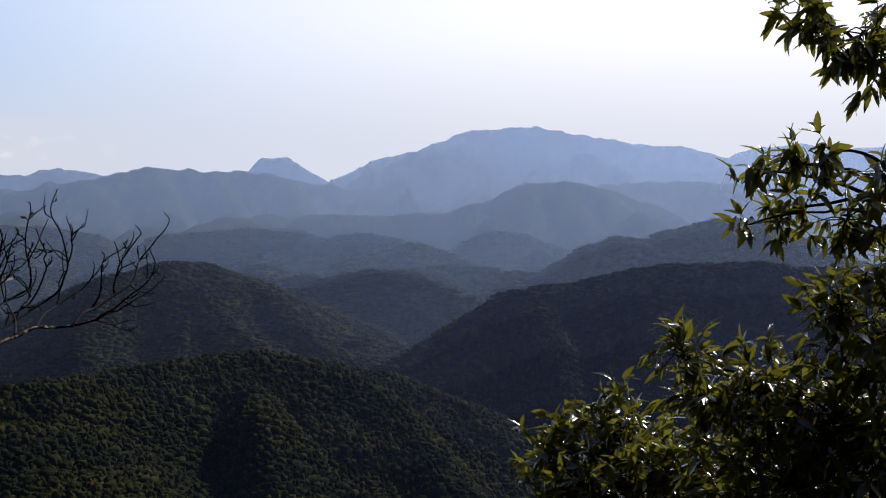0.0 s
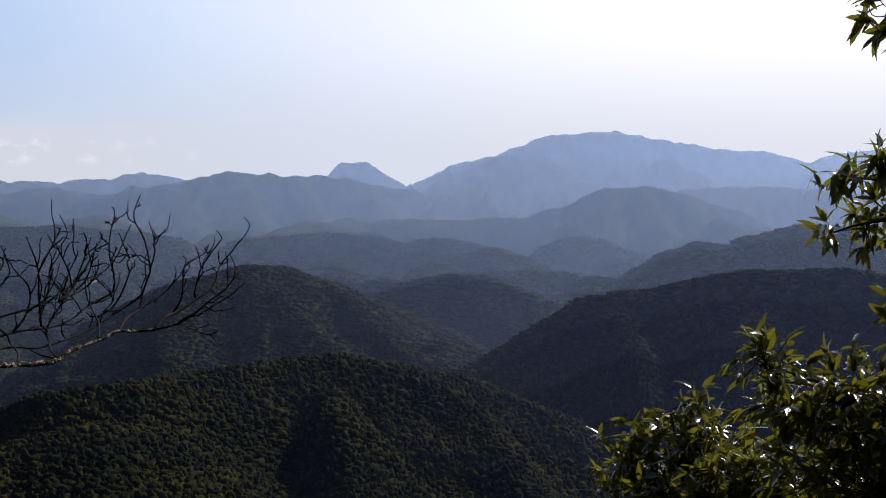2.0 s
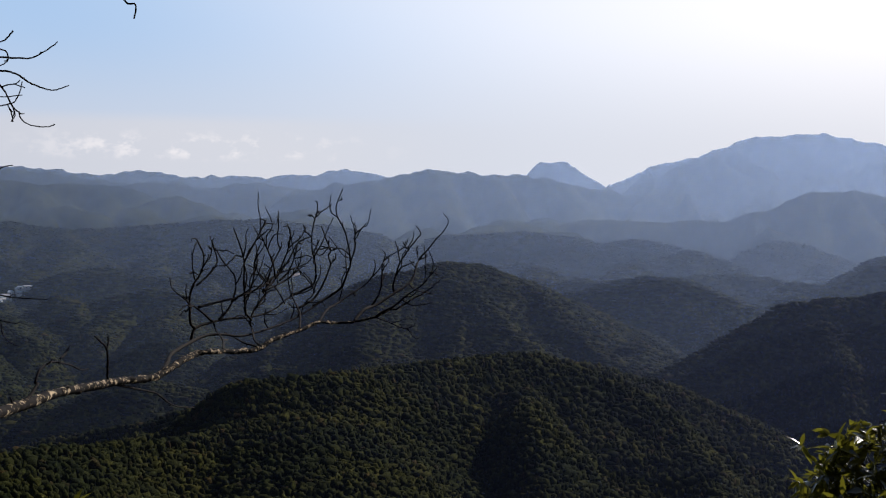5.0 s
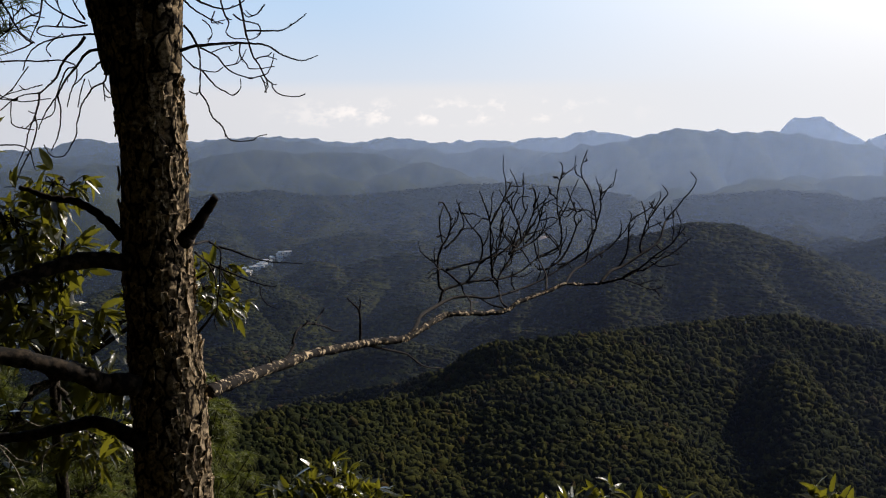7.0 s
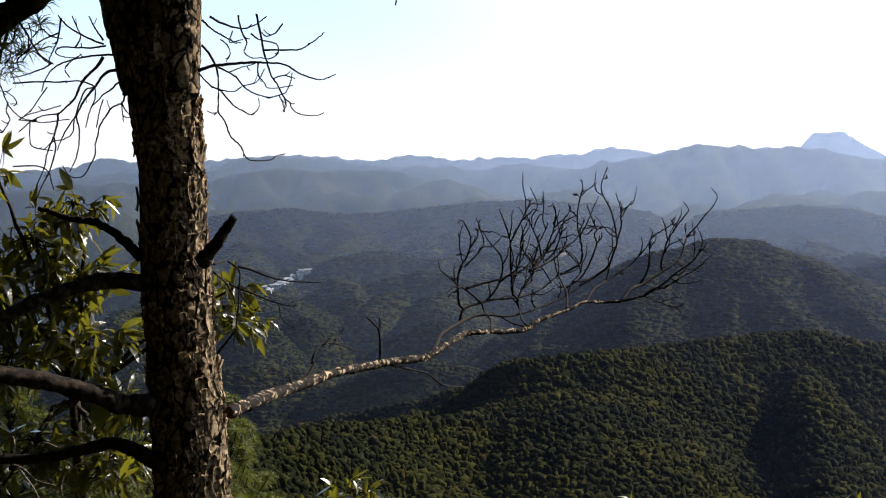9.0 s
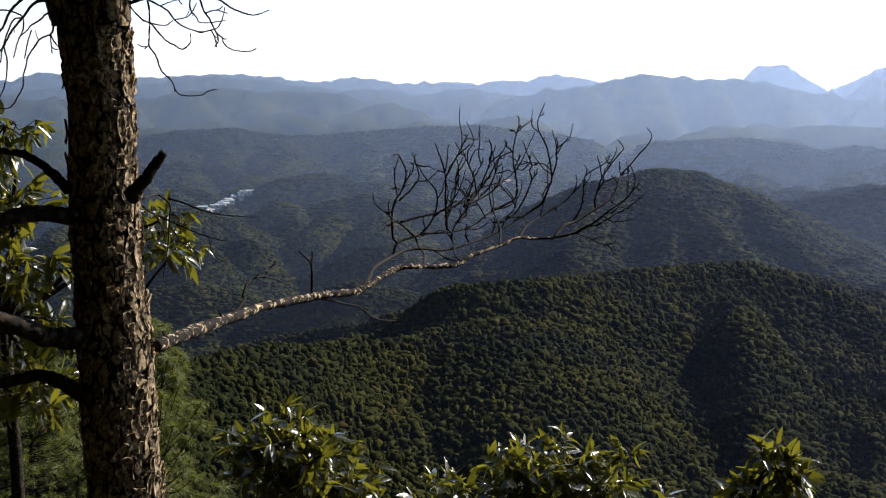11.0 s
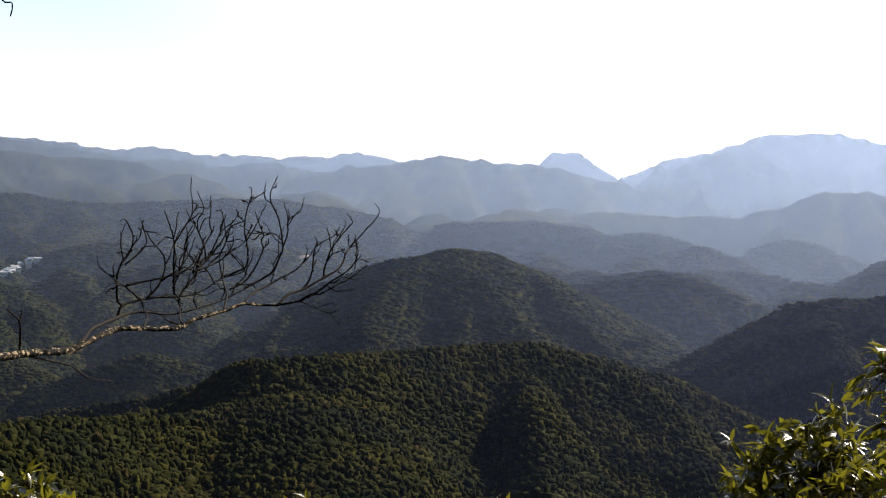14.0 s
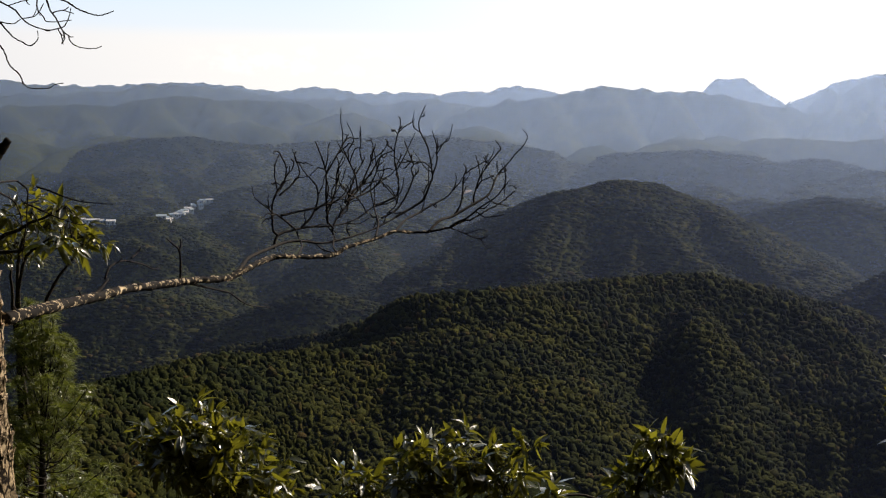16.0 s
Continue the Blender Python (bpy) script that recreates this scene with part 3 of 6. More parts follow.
# ---- the forest that covers the nearer hills ----
def crown_shapes(subdivisions, count, seed):
    shapes = []
    for k in range(count):
        bm = bmesh.new()
        bmesh.ops.create_icosphere(bm, subdivisions=max(1, subdivisions), radius=1.0)
        for v in list(bm.verts):
            if v.co.z < -0.55:
                bm.verts.remove(v)
        noise_at = Vector((seed + 7.1 * k, 3.3 * k, 1.7))
        for v in bm.verts:
            bulge = 1 + 0.5 * noise.noise(v.co * 1.7 + noise_at) + (0.6 * noise.noise(v.co * 3.9 + noise_at))
            v.co = Vector((v.co.x * bulge, v.co.y * bulge, (v.co.z * bulge) * 0.85))
        bmesh.ops.triangulate(bm, faces=bm.faces[:])
        bm.verts.index_update()
        shapes.append((np.array([v.co[:] for v in bm.verts]), np.array([[v.index for v in f.verts] for f in bm.faces])))
        bm.free()
    return shapes


def woods(name, r0, r1, spacing, width, height, shapes, mat, label, seed, az0=-20.5):
    rng = np.random.RandomState(seed)
    px, py = [], []
    r = r0
    while r < r1:
        step = spacing / r
        az = np.arange(radians(az0), radians(44.5), step)
        az = az + rng.uniform(-0.45, 0.45, az.shape) * step
        rr = r + rng.uniform(-0.45, 0.45, az.shape) * spacing
        px.append(-np.sin(az) * rr)
        py.append(np.cos(az) * rr)
        r += spacing * 0.9
    px, py = np.concatenate(px), np.concatenate(py)
    pz = land(px, py)
    size = width * np.clip(rng.lognormal(0, 0.35, px.shape), 0.45, 2.0)
    tall = height * rng.uniform(0.5, 1.5, px.shape)
    turn = rng.uniform(0, 2 * math.pi, px.shape)
    which = rng.randint(0, len(shapes), px.shape)
    vs, fs, at = [], [], 0
    for k, (v, f) in enumerate(shapes):
        sel = np.where(which == k)[0]
        c, s = np.cos(turn[sel])[:, None], np.sin(turn[sel])[:, None]
        X = (v[None, :, 0] * c - v[None, :, 1] * s) * size[sel][:, None] / 2 + px[sel][:, None]
        Y = (v[None, :, 0] * s + v[None, :, 1] * c) * size[sel][:, None] / 2 + py[sel][:, None]
        Z = (v[None, :, 2] + 0.30) * tall[sel][:, None] / 2 + pz[sel][:, None]
        vs.append(np.stack([X, Y, Z], -1).reshape(-1, 3))
        fs.append((f[None] + (at + np.arange(len(sel)) * len(v))[:, None, None]).reshape(-1, 3))
        at += len(sel) * len(v)
    tagged(new(name, mesh_from(name, np.concatenate(vs), np.concatenate(fs), mat)), label, "forest", kind="stuff")


woods("forest", 330, 600, 2.8, 3.4, 4.6, crown_shapes(2, 10, 2.0), FOREST, "dense broadleaf forest on the spur below the lookout", 15, 19.0)
woods("forest", 600, 790, 3.2, 4.0, 5.4, crown_shapes(2, 10, 1.0), FOREST, "dense broadleaf forest on the flank of the nearest hill", 11, -7.0)
woods("forest", 790, 1050, 3.5, 4.4, 5.8, crown_shapes(1, 10, 3.0), FOREST, "dense broadleaf forest covering the nearest hill", 14)
woods("forest", 1050, 1500, 4.8, 6.4, 3.8, crown_shapes(1, 8, 5.0), FOREST, "dense green forest on the second line of hills", 12)
woods("forest", 1500, 2700, 8.0, 11.0, 3.4, crown_shapes(1, 6, 9.0), FOREST_FAR, "hazy forest covering the low hills of the valley", 13)


# unseen tree crowns added round the lookout, out of view, to keep sky light off it
rng = np.random.RandomState(61)
pieces, shapes = [], crown_shapes(2, 6, 33.0)
for k in range(190):
    az, reach = radians(rng.uniform(62, 292)), rng.uniform(5.0, 9.5)
    v, f = shapes[rng.randint(6)]
    size = rng.uniform(0.8, 1.5)
    x, y = -math.sin(az) * reach, math.cos(az) * reach
    pieces.append((v * (size, size, size * 0.8) + (x, y, max(rng.uniform(-2.5, 8.0), float(land(np.array([x]), np.array([y]))[0]) + 0.3)), f))
at, vs, fs = 0, [], []
for v, f in pieces:
    vs.append(v)
    fs.append(f + at)
    at += len(v)
tagged(new("forest", mesh_from("forest", np.concatenate(vs), np.concatenate(fs), FOREST_SHADED)), "unseen tree crowns added round the lookout to block sky light", "forest", kind="stuff")


# ---- the pine with dead limbs ----
def smooth_path(pts, per):
    p = np.array(pts, dtype=float)
    q = np.concatenate([[2 * p[0] - p[1]], p, [2 * p[-1] - p[-2]]])
    out = []
    for i in range(len(p) - 1):
        a, b, c, d = q[i:i + 4]
        for t in np.arange(per) / per:
            out.append(0.5 * (2 * b + (c - a) * t + (2 * a - 5 * b + 4 * c - d) * t * t + (3 * b - a - 3 * c + d) * t ** 3))
    out.append(p[-1])
    return np.array(out)


def tube(pts, r0, r1, sides=6, per=4, rough=0.0, wander=0.0, seed=0, power=1.0):
    """A tapering, slightly knobbly tube along a smooth path: vertices and quads."""
    rng = np.random.RandomState(seed)
    c = smooth_path(pts, per)
    n = len(c)
    if wander:
        w = rng.normal(0, wander, c.shape)
        w[0] = w[-1] = 0
        c = c + w
    t = np.gradient(c, axis=0)
    t /= np.linalg.norm(t, axis=1)[:, None] + 1e-9
    ref = np.array([0.0, 0.0, 1.0]) if abs(t[:, 2]).mean() < 0.8 else np.array([1.0, 0.0, 0.0])
    u = np.cross(t, ref)
    u /= np.linalg.norm(u, axis=1)[:, None] + 1e-9
    v = np.cross(t, u)
    ang = np.arange(sides) * 2 * math.pi / sides
    ii, kk = np.meshgrid(np.arange(n), np.arange(sides), indexing="ij")
    lumps = fbm(ii * 0.55 + seed * 7.7, np.cos(kk * 2 * math.pi / sides) * 1.4 + np.sin(kk * 2 * math.pi / sides) * 2.1 + 40, 1.6, 2, seed)
    rad = (r0 + (r1 - r0) * np.linspace(0, 1, n) ** power)[:, None] * (1 + 2.2 * rough * lumps)
    ring = c[:, None] + rad[..., None] * (np.cos(ang)[None, :, None] * u[:, None] + np.sin(ang)[None, :, None] * v[:, None])
    verts = np.concatenate([ring.reshape(-1, 3), c[:1], c[-1:]])
    faces = []
    for i in range(n - 1):
        for k in range(sides):
            k2 = (k + 1) % sides
            faces.append((i * sides + k, i * sides + k2, (i + 1) * sides + k2, (i + 1) * sides + k))
    a, b = n * sides, n * sides + 1
    for k in range(0, sides, 2):
        k1, k2 = (k + 1) % sides, (k + 2) % sides
        faces.append((a, k2, k1, k))
        faces.append((b, (n - 1) * sides + k, (n - 1) * sides + k1, (n - 1) * sides + k2))
    return verts, np.array(faces)


def joined(pieces):
    vs, fs, at = [], [], 0
    for v, f in pieces:
        vs.append(v)
        fs.append(np.asarray(f) + at)
        at += len(v)
    return np.concatenate(vs), np.concatenate(fs)


def plates(theta, z, cell_w, cell_h, seed, around):
    """Cell borders and heights of flaky bark over an unrolled trunk."""
    rng = np.random.RandomState(seed)
    table = rng.rand(64, 512, 3)
    u, w = theta / (2 * math.pi) * around, z / cell_h + 200
    ui, wi = np.floor(u).astype(int), np.floor(w).astype(int)
    f1, f2, tone = np.full(u.shape, 9.0), np.full(u.shape, 9.0), np.zeros(u.shape)
    for du in (-1, 0, 1):
        for dw in (-1, 0, 1):
            cu, cw = ui + du, wi + dw
            j = table[cu % around % 64, cw % 512]
            d = np.hypot(u - cu - j[..., 0], w - cw - j[..., 1])
            closer = d < f1
            f2 = np.where(closer, f1, np.minimum(f2, d))
            tone = np.where(closer, j[..., 2], tone)
            f1 = np.where(closer, d, f1)
    return np.clip((f2 - f1) / 0.22, 0, 1), tone


def bark_tube(axis, radius, z_fine, around, seed):
    """A trunk whose skin breaks into curling plates."""
    axis = np.array(axis, dtype=float)
    zs = np.unique(np.concatenate([np.arange(axis[0, 2], axis[-1, 2], 0.05), np.arange(z_fine[0], z_fine[1], 0.006)]))
    cx, cy = np.interp(zs, axis[:, 2], axis[:, 0]), np.interp(zs, axis[:, 2], axis[:, 1])
    rr = np.interp(zs, axis[:, 2], radius)
    sides = 112
    th = np.arange(sides) * 2 * math.pi / sides
    T2, Z2 = np.meshgrid(th, zs)
    edge, tone = plates(T2 + 0.5 * fbm(Z2 * 40, T2 * 3, 3, 2, 1) * 0.25, Z2, 0.03, 0.075, seed, around)
    edge2, tone2 = plates(T2, Z2, 0.015, 0.022, seed + 1, around * 2)
    R2 = rr[:, None] * (1 + 0.03 * fbm(np.cos(T2) * 2 + 5, Z2 * 6 + np.sin(T2) * 2, 1.0, 2, 2))
    R2 = R2 + 0.0048 * edge * (0.3 + tone) + 0.0015 * edge2 * tone2 - 0.004
    v = np.stack([cx[:, None] + np.cos(T2) * R2, cy[:, None] + np.sin(T2) * R2, Z2], -1).reshape(-1, 3)
    n = len(zs)
    i = np.arange(n * sides).reshape(n, sides)
    f = np.stack([i[:-1], np.roll(i, -1, 1)[:-1], np.roll(i, -1, 1)[1:], i[1:]], -1).reshape(-1, 4)
    return v, f


TRUNK = [(-1.58, 2.64, -3.2), (-1.65, 2.64, -2.2), (-1.75, 2.615, -1.1), (-1.785, 2.62, -0.79), (-1.807, 2.64, -0.62), (-1.835, 2.665, -0.43), (-1.853, 2.675, -0.23), (-1.858, 2.685, -0.03), (-1.870, 2.675, 0.16), (-1.872, 2.655, 0.30)]
TRUNK_R = [0.116, 0.102, 0.090, 0.087, 0.086, 0.082, 0.079, 0.078, 0.083, 0.094]
pine = thing("pine_tree", (-1.58, 2.64, -3.1), "old pine with flaking grey-brown bark and bare dead limbs", "tree")
trunk = part("trunk", mesh_from("trunk", *bark_tube(TRUNK, TRUNK_R, (-1.1, 0.30), 13, 3), BARK), pine)
STEM_L = [(-1.917, 2.665, 0.15), (-1.940, 2.655, 0.32), (-1.985, 2.655, 0.55), (-2.095, 2.665, 1.1), (-2.245, 2.685, 2.0), (-2.345, 2.685, 3.0)]
STEM_R = [(-1.830, 2.665, 0.15), (-1.825, 2.655, 0.32), (-1.810, 2.655, 0.55), (-1.765, 2.665, 1.1), (-1.705, 2.705, 2.0), (-1.645, 2.735, 3.0)]
part("stem", mesh_from("stem", *bark_tube(STEM_L, [0.050, 0.060, 0.060, 0.055, 0.05, 0.04], (0.15, 0.6), 12, 7), BARK), pine)
part("stem", mesh_from("stem", *bark_tube(STEM_R, [0.062, 0.070, 0.068, 0.062, 0.055, 0.045], (0.15, 0.6), 13, 9), BARK), pine)

flakes = []
for k in range(6):
    rng = np.random.RandomState(40 + k)
    rows, cols = 5, 3
    v = []
    for layer in (0, 1):
        for i in range(rows):
            for j in range(cols):
                s, q = i / (rows - 1) - 0.5, j / (cols - 1) - 0.5
                w = (0.75 + 0.25 * math.cos(s * 2.4)) * (1 + rng.uniform(-0.2, 0.2))
                curl = 0.16 * (s * s * 4 + q * q * 2) + rng.uniform(-0.03, 0.03)
                v.append((q * w * 0.75, s * (1 + rng.uniform(-0.1, 0.1)), curl - 0.11 * layer))
    n = rows * cols
    f = []
    for i in range(rows - 1):
        for j in range(cols - 1):
            a = i * cols + j
            f.append((a, a + 1, a + cols + 1, a + cols))
            f.append((n + a, n + a + cols, n + a + cols + 1, n + a + 1))
    rim = [i * cols for i in range(rows)] + [(rows - 1) * cols + j for j in range(1, cols)] + [i * cols + cols - 1 for i in range(rows - 2, -1, -1)] + [j for j in range(cols - 2, 0, -1)]
    for a, b in zip(rim, rim[1:] + rim[:1]):
        f.append((a, b, n + b, n + a))
    flakes.append(mesh_from("bark_plate", v, f, PLATE, False))
chip_flakes = [me.copy() for me in flakes]
for me in chip_flakes:
    me.materials[0] = CHIP
rng = np.random.RandomState(77)
for k in range(300):
    z = rng.uniform(-0.98, 0.30)
    th = rng.uniform(radians(-60), radians(50)) if k % 4 else rng.uniform(radians(-150), radians(-60))
    cx, cy = np.interp(z, [p[2] for p in TRUNK], [p[0] for p in TRUNK]), np.interp(z, [p[2] for p in TRUNK], [p[1] for p in TRUNK])
    r = np.interp(z, [p[2] for p in TRUNK], TRUNK_R) + 0.001
    out = Vector((math.cos(th), math.sin(th), 0))
    up = (Vector((0, 0, 1)) + 0.25 * Vector((rng.normal(), rng.normal(), 0))).normalized()
    side = up.cross(out).normalized()
    lean = 0.14 if th > radians(-25) else 0.04
    tip = (out + lean * rng.normal() * side + 0.6 * lean * rng.normal() * up).normalized()
    side = up.cross(tip).normalized()
    up = tip.cross(side)
    size = rng.uniform(0.018, 0.042)
    ob = new("bark_plate", flakes[rng.randint(6)])
    ob.parent = trunk
    ob.matrix_basis = Matrix.Translation((cx + out.x * r, cy + out.y * r, z)) @ Matrix((side, up, tip)).transposed().to_4x4() @ Matrix.Diagonal((size * 0.8, size * rng.uniform(1.0, 1.8), size * 0.7, 1))

# unseen pine crown added over the lookout, to keep overhead sky light off the trunk
rng = np.random.RandomState(9)
clumps, pads = [], crown_shapes(2, 6, 20.0)
for k in range(150):
    th, q = rng.uniform(0, 2 * math.pi), math.sqrt(rng.uniform(0, 1))
    c = np.array((-1.5 + math.cos(th) * q * 3.4, 1.6 + math.sin(th) * q * 2.6, 3.4 + 1.8 * (1 - q) + rng.uniform(-0.3, 0.5)))
    v, f = pads[rng.randint(6)]
    clumps.append((v * (rng.uniform(0.45, 0.75), rng.uniform(0.45, 0.75), rng.uniform(0.2, 0.35)) + c, f))
part("crown", mesh_from("crown", *joined(clumps), FOREST_SHADED), pine, "dense needle pads of an unseen crown added to block light", "stuff")

COUNT = [0]
HOLDER = [trunk]


def limb(name, pts, r0, r1):
    COUNT[0] += 1
    dead = name == "dead_branch"
    v, f = tube(pts, r0 * (1.05 if dead else 1), r1, 12, 12, 0.09 if dead else 0.09, 0.0012 if dead else 0.001, COUNT[0], 0.8)
    HOLDER[0] = part("limb" if name == "shaded_limb" else name, mesh_from(name, v, f, LIMB if dead else LIMB_SHADED), pine, "peeling dead branch, pale where the bark has gone" if dead else "")
    if dead:
        chips(HOLDER[0], pts, r0 * 1.05, r1, 110, 5)


def chips(holder, pts, r0, r1, count, seed):
    """Curled scraps of bark still hanging on a dead branch."""
    rng = np.random.RandomState(seed)
    p = smooth_path(pts, 8)
    for k in range(count):
        q = rng.uniform(0.0, 0.72)
        i = min(int(q * (len(p) - 1)), len(p) - 2)
        along = Vector(p[i + 1] - p[i]).normalized()
        out = Vector((rng.normal() * 0.6 + 0.2, rng.normal() * 0.6 - 0.2, rng.normal() * 0.5 + 0.6))
        out = (out - along * out.dot(along)).normalized()
        side = along.cross(out)
        r = (r0 + (r1 - r0) * q ** 0.8) * 1.02
        tip = (out + 0.3 * rng.normal() * side).normalized()
        side = along.cross(tip).normalized()
        size = rng.uniform(0.007, 0.016)
        ob = new("bark_plate", chip_flakes[rng.randint(6)])
        ob.parent = holder
        ob.matrix_basis = Matrix.Translation(Vector(p[i]) + out * r) @ Matrix((side, tip.cross(side) * -1, tip)).transposed().to_4x4() @ Matrix.Diagonal((size, size * rng.uniform(1.2, 2.4), size * 0.5, 1))


def shoot(name, pts, r0, r1, sprigs=4, mat=TWIG):
    """A bare twig with a few crooked side sprigs."""
    COUNT[0] += 1
    rng = np.random.RandomState(100 + COUNT[0])
    r0, r1 = (r0 * 1.1, r1 * 1.6) if HOLDER[0].name.startswith("dead") else (r0 * 0.75, r1 * 1.1)
    pieces = [tube(pts, r0, r1, 6, 6, 0.10, 0.0004, COUNT[0], 0.7)]
    p = smooth_path(pts, 5)
    longer = (3 if len(pts) > 4 and pts[0][1] > 4.2 else 0) if HOLDER[0].name.startswith("dead") else 0
    for k in range(longer + sprigs):
        i = rng.randint(len(p) // 4, max(len(p) // 4 + 1, int(len(p) * 0.75)))
        d = p[min(i + 1, len(p) - 1)] - p[i - 1]
        d /= np.linalg.norm(d) + 1e-9
        e = d * 0.9 + rng.normal(0, 0.42, 3)
        e /= np.linalg.norm(e)
        if k < longer:
            size = rng.uniform(0.05, 0.17)
            hook = np.array((0, 0, rng.choice((0.32, 0.2, -0.2)))) * size
            a, b, c = p[i] + e * size * 0.33 + rng.normal(0, 0.05, 3) * size, p[i] + e * size * 0.68 + hook * 0.35 + rng.normal(0, 0.07, 3) * size, p[i] + e * size * 0.9 + hook
            pieces.append(tube([p[i], a, b, c], r1 * 1.5, r1 * 0.85, 5, 5, 0.1, 0.0008, k))
        else:
            size = rng.uniform(0.008, 0.022)
            pieces.append(tube([p[i], p[i] + e * size * 0.5, p[i] + e * size + (0, 0, 0.3 * size)], r1 * 1.3, r1 * 0.8, 4, 2, 0.1, 0, k))
    part(name, mesh_from(name, *joined(pieces), mat), HOLDER[0])


# dead branch
limb("dead_branch", [(-1.747, 2.720, -0.613), (-1.780, 2.854, -0.622), (-1.823, 3.032, -0.634), (-1.857, 3.202, -0.643), (-1.877, 3.323, -0.652), (-1.901, 3.485, -0.656), (-1.917, 3.658, -0.668), (-1.917, 3.814, -0.680), (-1.909, 3.923, -0.683), (-1.888, 4.054, -0.694), (-1.873, 4.168, -0.700), (-1.864, 4.261, -0.683), (-1.866, 4.352, -0.674), (-1.866, 4.473, -0.665), (-1.849, 4.524, -0.662), (-1.796, 4.667, -0.677), (-1.756, 4.775, -0.685), (-1.739, 4.837, -0.677), (-1.725, 4.888, -0.660), (-1.704, 4.957, -0.650), (-1.687, 5.012, -0.644), (-1.654, 5.093, -0.632), (-1.619, 5.172, -0.614), (-1.567, 5.238, -0.622), (-1.501, 5.276, -0.619), (-1.453, 5.304, -0.609), (-1.415, 5.326, -0.598), (-1.363, 5.356, -0.571), (-1.334, 5.372, -0.565), (-1.286, 5.400, -0.531), (-1.222, 5.433, -0.492), (-1.189, 5.443, -0.462), (-1.160, 5.451, -0.436)], 0.017, 0.0022)
shoot("twig", [(-1.871, 4.179, -0.700), (-1.904, 4.316, -0.677), (-1.941, 4.436, -0.663), (-1.979, 4.658, -0.657), (-1.995, 4.868, -0.650), (-1.958, 4.957, -0.652), (-1.918, 5.046, -0.668), (-1.880, 5.144, -0.664), (-1.844, 5.253, -0.651), (-1.805, 5.362, -0.633), (-1.753, 5.475, -0.594), (-1.726, 5.529, -0.564)], 0.0085, 0.0018, 3)
shoot("twig", [(-1.415, 5.326, -0.598), (-1.390, 5.340, -0.578), (-1.349, 5.364, -0.555), (-1.296, 5.394, -0.507), (-1.234, 5.430, -0.457), (-1.200, 5.440, -0.387), (-1.221, 5.434, -0.316)], 0.006, 0.0014, 3)
shoot("twig", [(-1.501, 5.276, -0.619), (-1.482, 5.365, -0.576), (-1.457, 5.455, -0.565), (-1.399, 5.564, -0.520), (-1.350, 5.667, -0.473), (-1.344, 5.745, -0.409), (-1.348, 5.818, -0.384), (-1.302, 5.836, -0.327), (-1.278, 5.843, -0.294), (-1.242, 5.852, -0.252), (-1.226, 5.857, -0.209), (-1.250, 5.850, -0.174)], 0.0065, 0.0014, 3)
shoot("twig", [(-1.450, 5.764, -0.538), (-1.455, 5.762, -0.503), (-1.443, 5.768, -0.450), (-1.428, 5.776, -0.400), (-1.394, 5.794, -0.343), (-1.360, 5.812, -0.293), (-1.344, 5.820, -0.268), (-1.367, 5.808, -0.230)], 0.005, 0.0014, 3)
shoot("twig", [(-1.428, 5.776, -0.400), (-1.439, 5.770, -0.342), (-1.450, 5.764, -0.301)], 0.003, 0.0014, 3)
shoot("twig", [(-1.394, 5.794, -0.343), (-1.410, 5.786, -0.320), (-1.403, 5.789, -0.302)], 0.002, 0.0014, 3)
shoot("twig", [(-1.541, 5.716, -0.595), (-1.511, 5.732, -0.537), (-1.502, 5.736, -0.474), (-1.500, 5.738, -0.411), (-1.489, 5.744, -0.366), (-1.500, 5.738, -0.343)], 0.005, 0.0014, 3)
shoot("twig", [(-1.619, 5.172, -0.614), (-1.628, 5.320, -0.575), (-1.616, 5.444, -0.558), (-1.591, 5.574, -0.525), (-1.574, 5.698, -0.503), (-1.541, 5.716, -0.461), (-1.529, 5.722, -0.416), (-1.534, 5.720, -0.385)], 0.0055, 0.0014, 3)
shoot("twig", [(-1.761, 5.541, -0.588), (-1.709, 5.626, -0.547), (-1.664, 5.650, -0.508), (-1.642, 5.662, -0.446), (-1.630, 5.668, -0.408), (-1.637, 5.664, -0.333), (-1.650, 5.657, -0.270), (-1.663, 5.650, -0.237), (-1.686, 5.638, -0.187), (-1.688, 5.637, -0.145), (-1.674, 5.644, -0.102), (-1.663, 5.650, -0.070)], 0.0055, 0.0014, 3)
shoot("twig", [(-1.630, 5.668, -0.403), (-1.612, 5.678, -0.333), (-1.612, 5.678, -0.276), (-1.585, 5.692, -0.246), (-1.567, 5.702, -0.222)], 0.004, 0.0014, 3)
shoot("twig", [(-1.686, 5.638, -0.194), (-1.708, 5.626, -0.177), (-1.712, 5.624, -0.149), (-1.705, 5.627, -0.137)], 0.0025, 0.0014, 3)
shoot("twig", [(-1.679, 5.642, -0.125), (-1.663, 5.650, -0.118)], 0.0025, 0.0014, 3)
shoot("twig", [(-1.664, 5.650, -0.508), (-1.662, 5.651, -0.471), (-1.644, 5.661, -0.428), (-1.660, 5.652, -0.420)], 0.003, 0.0014, 3)
shoot("twig", [(-1.674, 5.645, -0.574), (-1.662, 5.651, -0.521), (-1.658, 5.654, -0.493)], 0.003, 0.0014, 3)
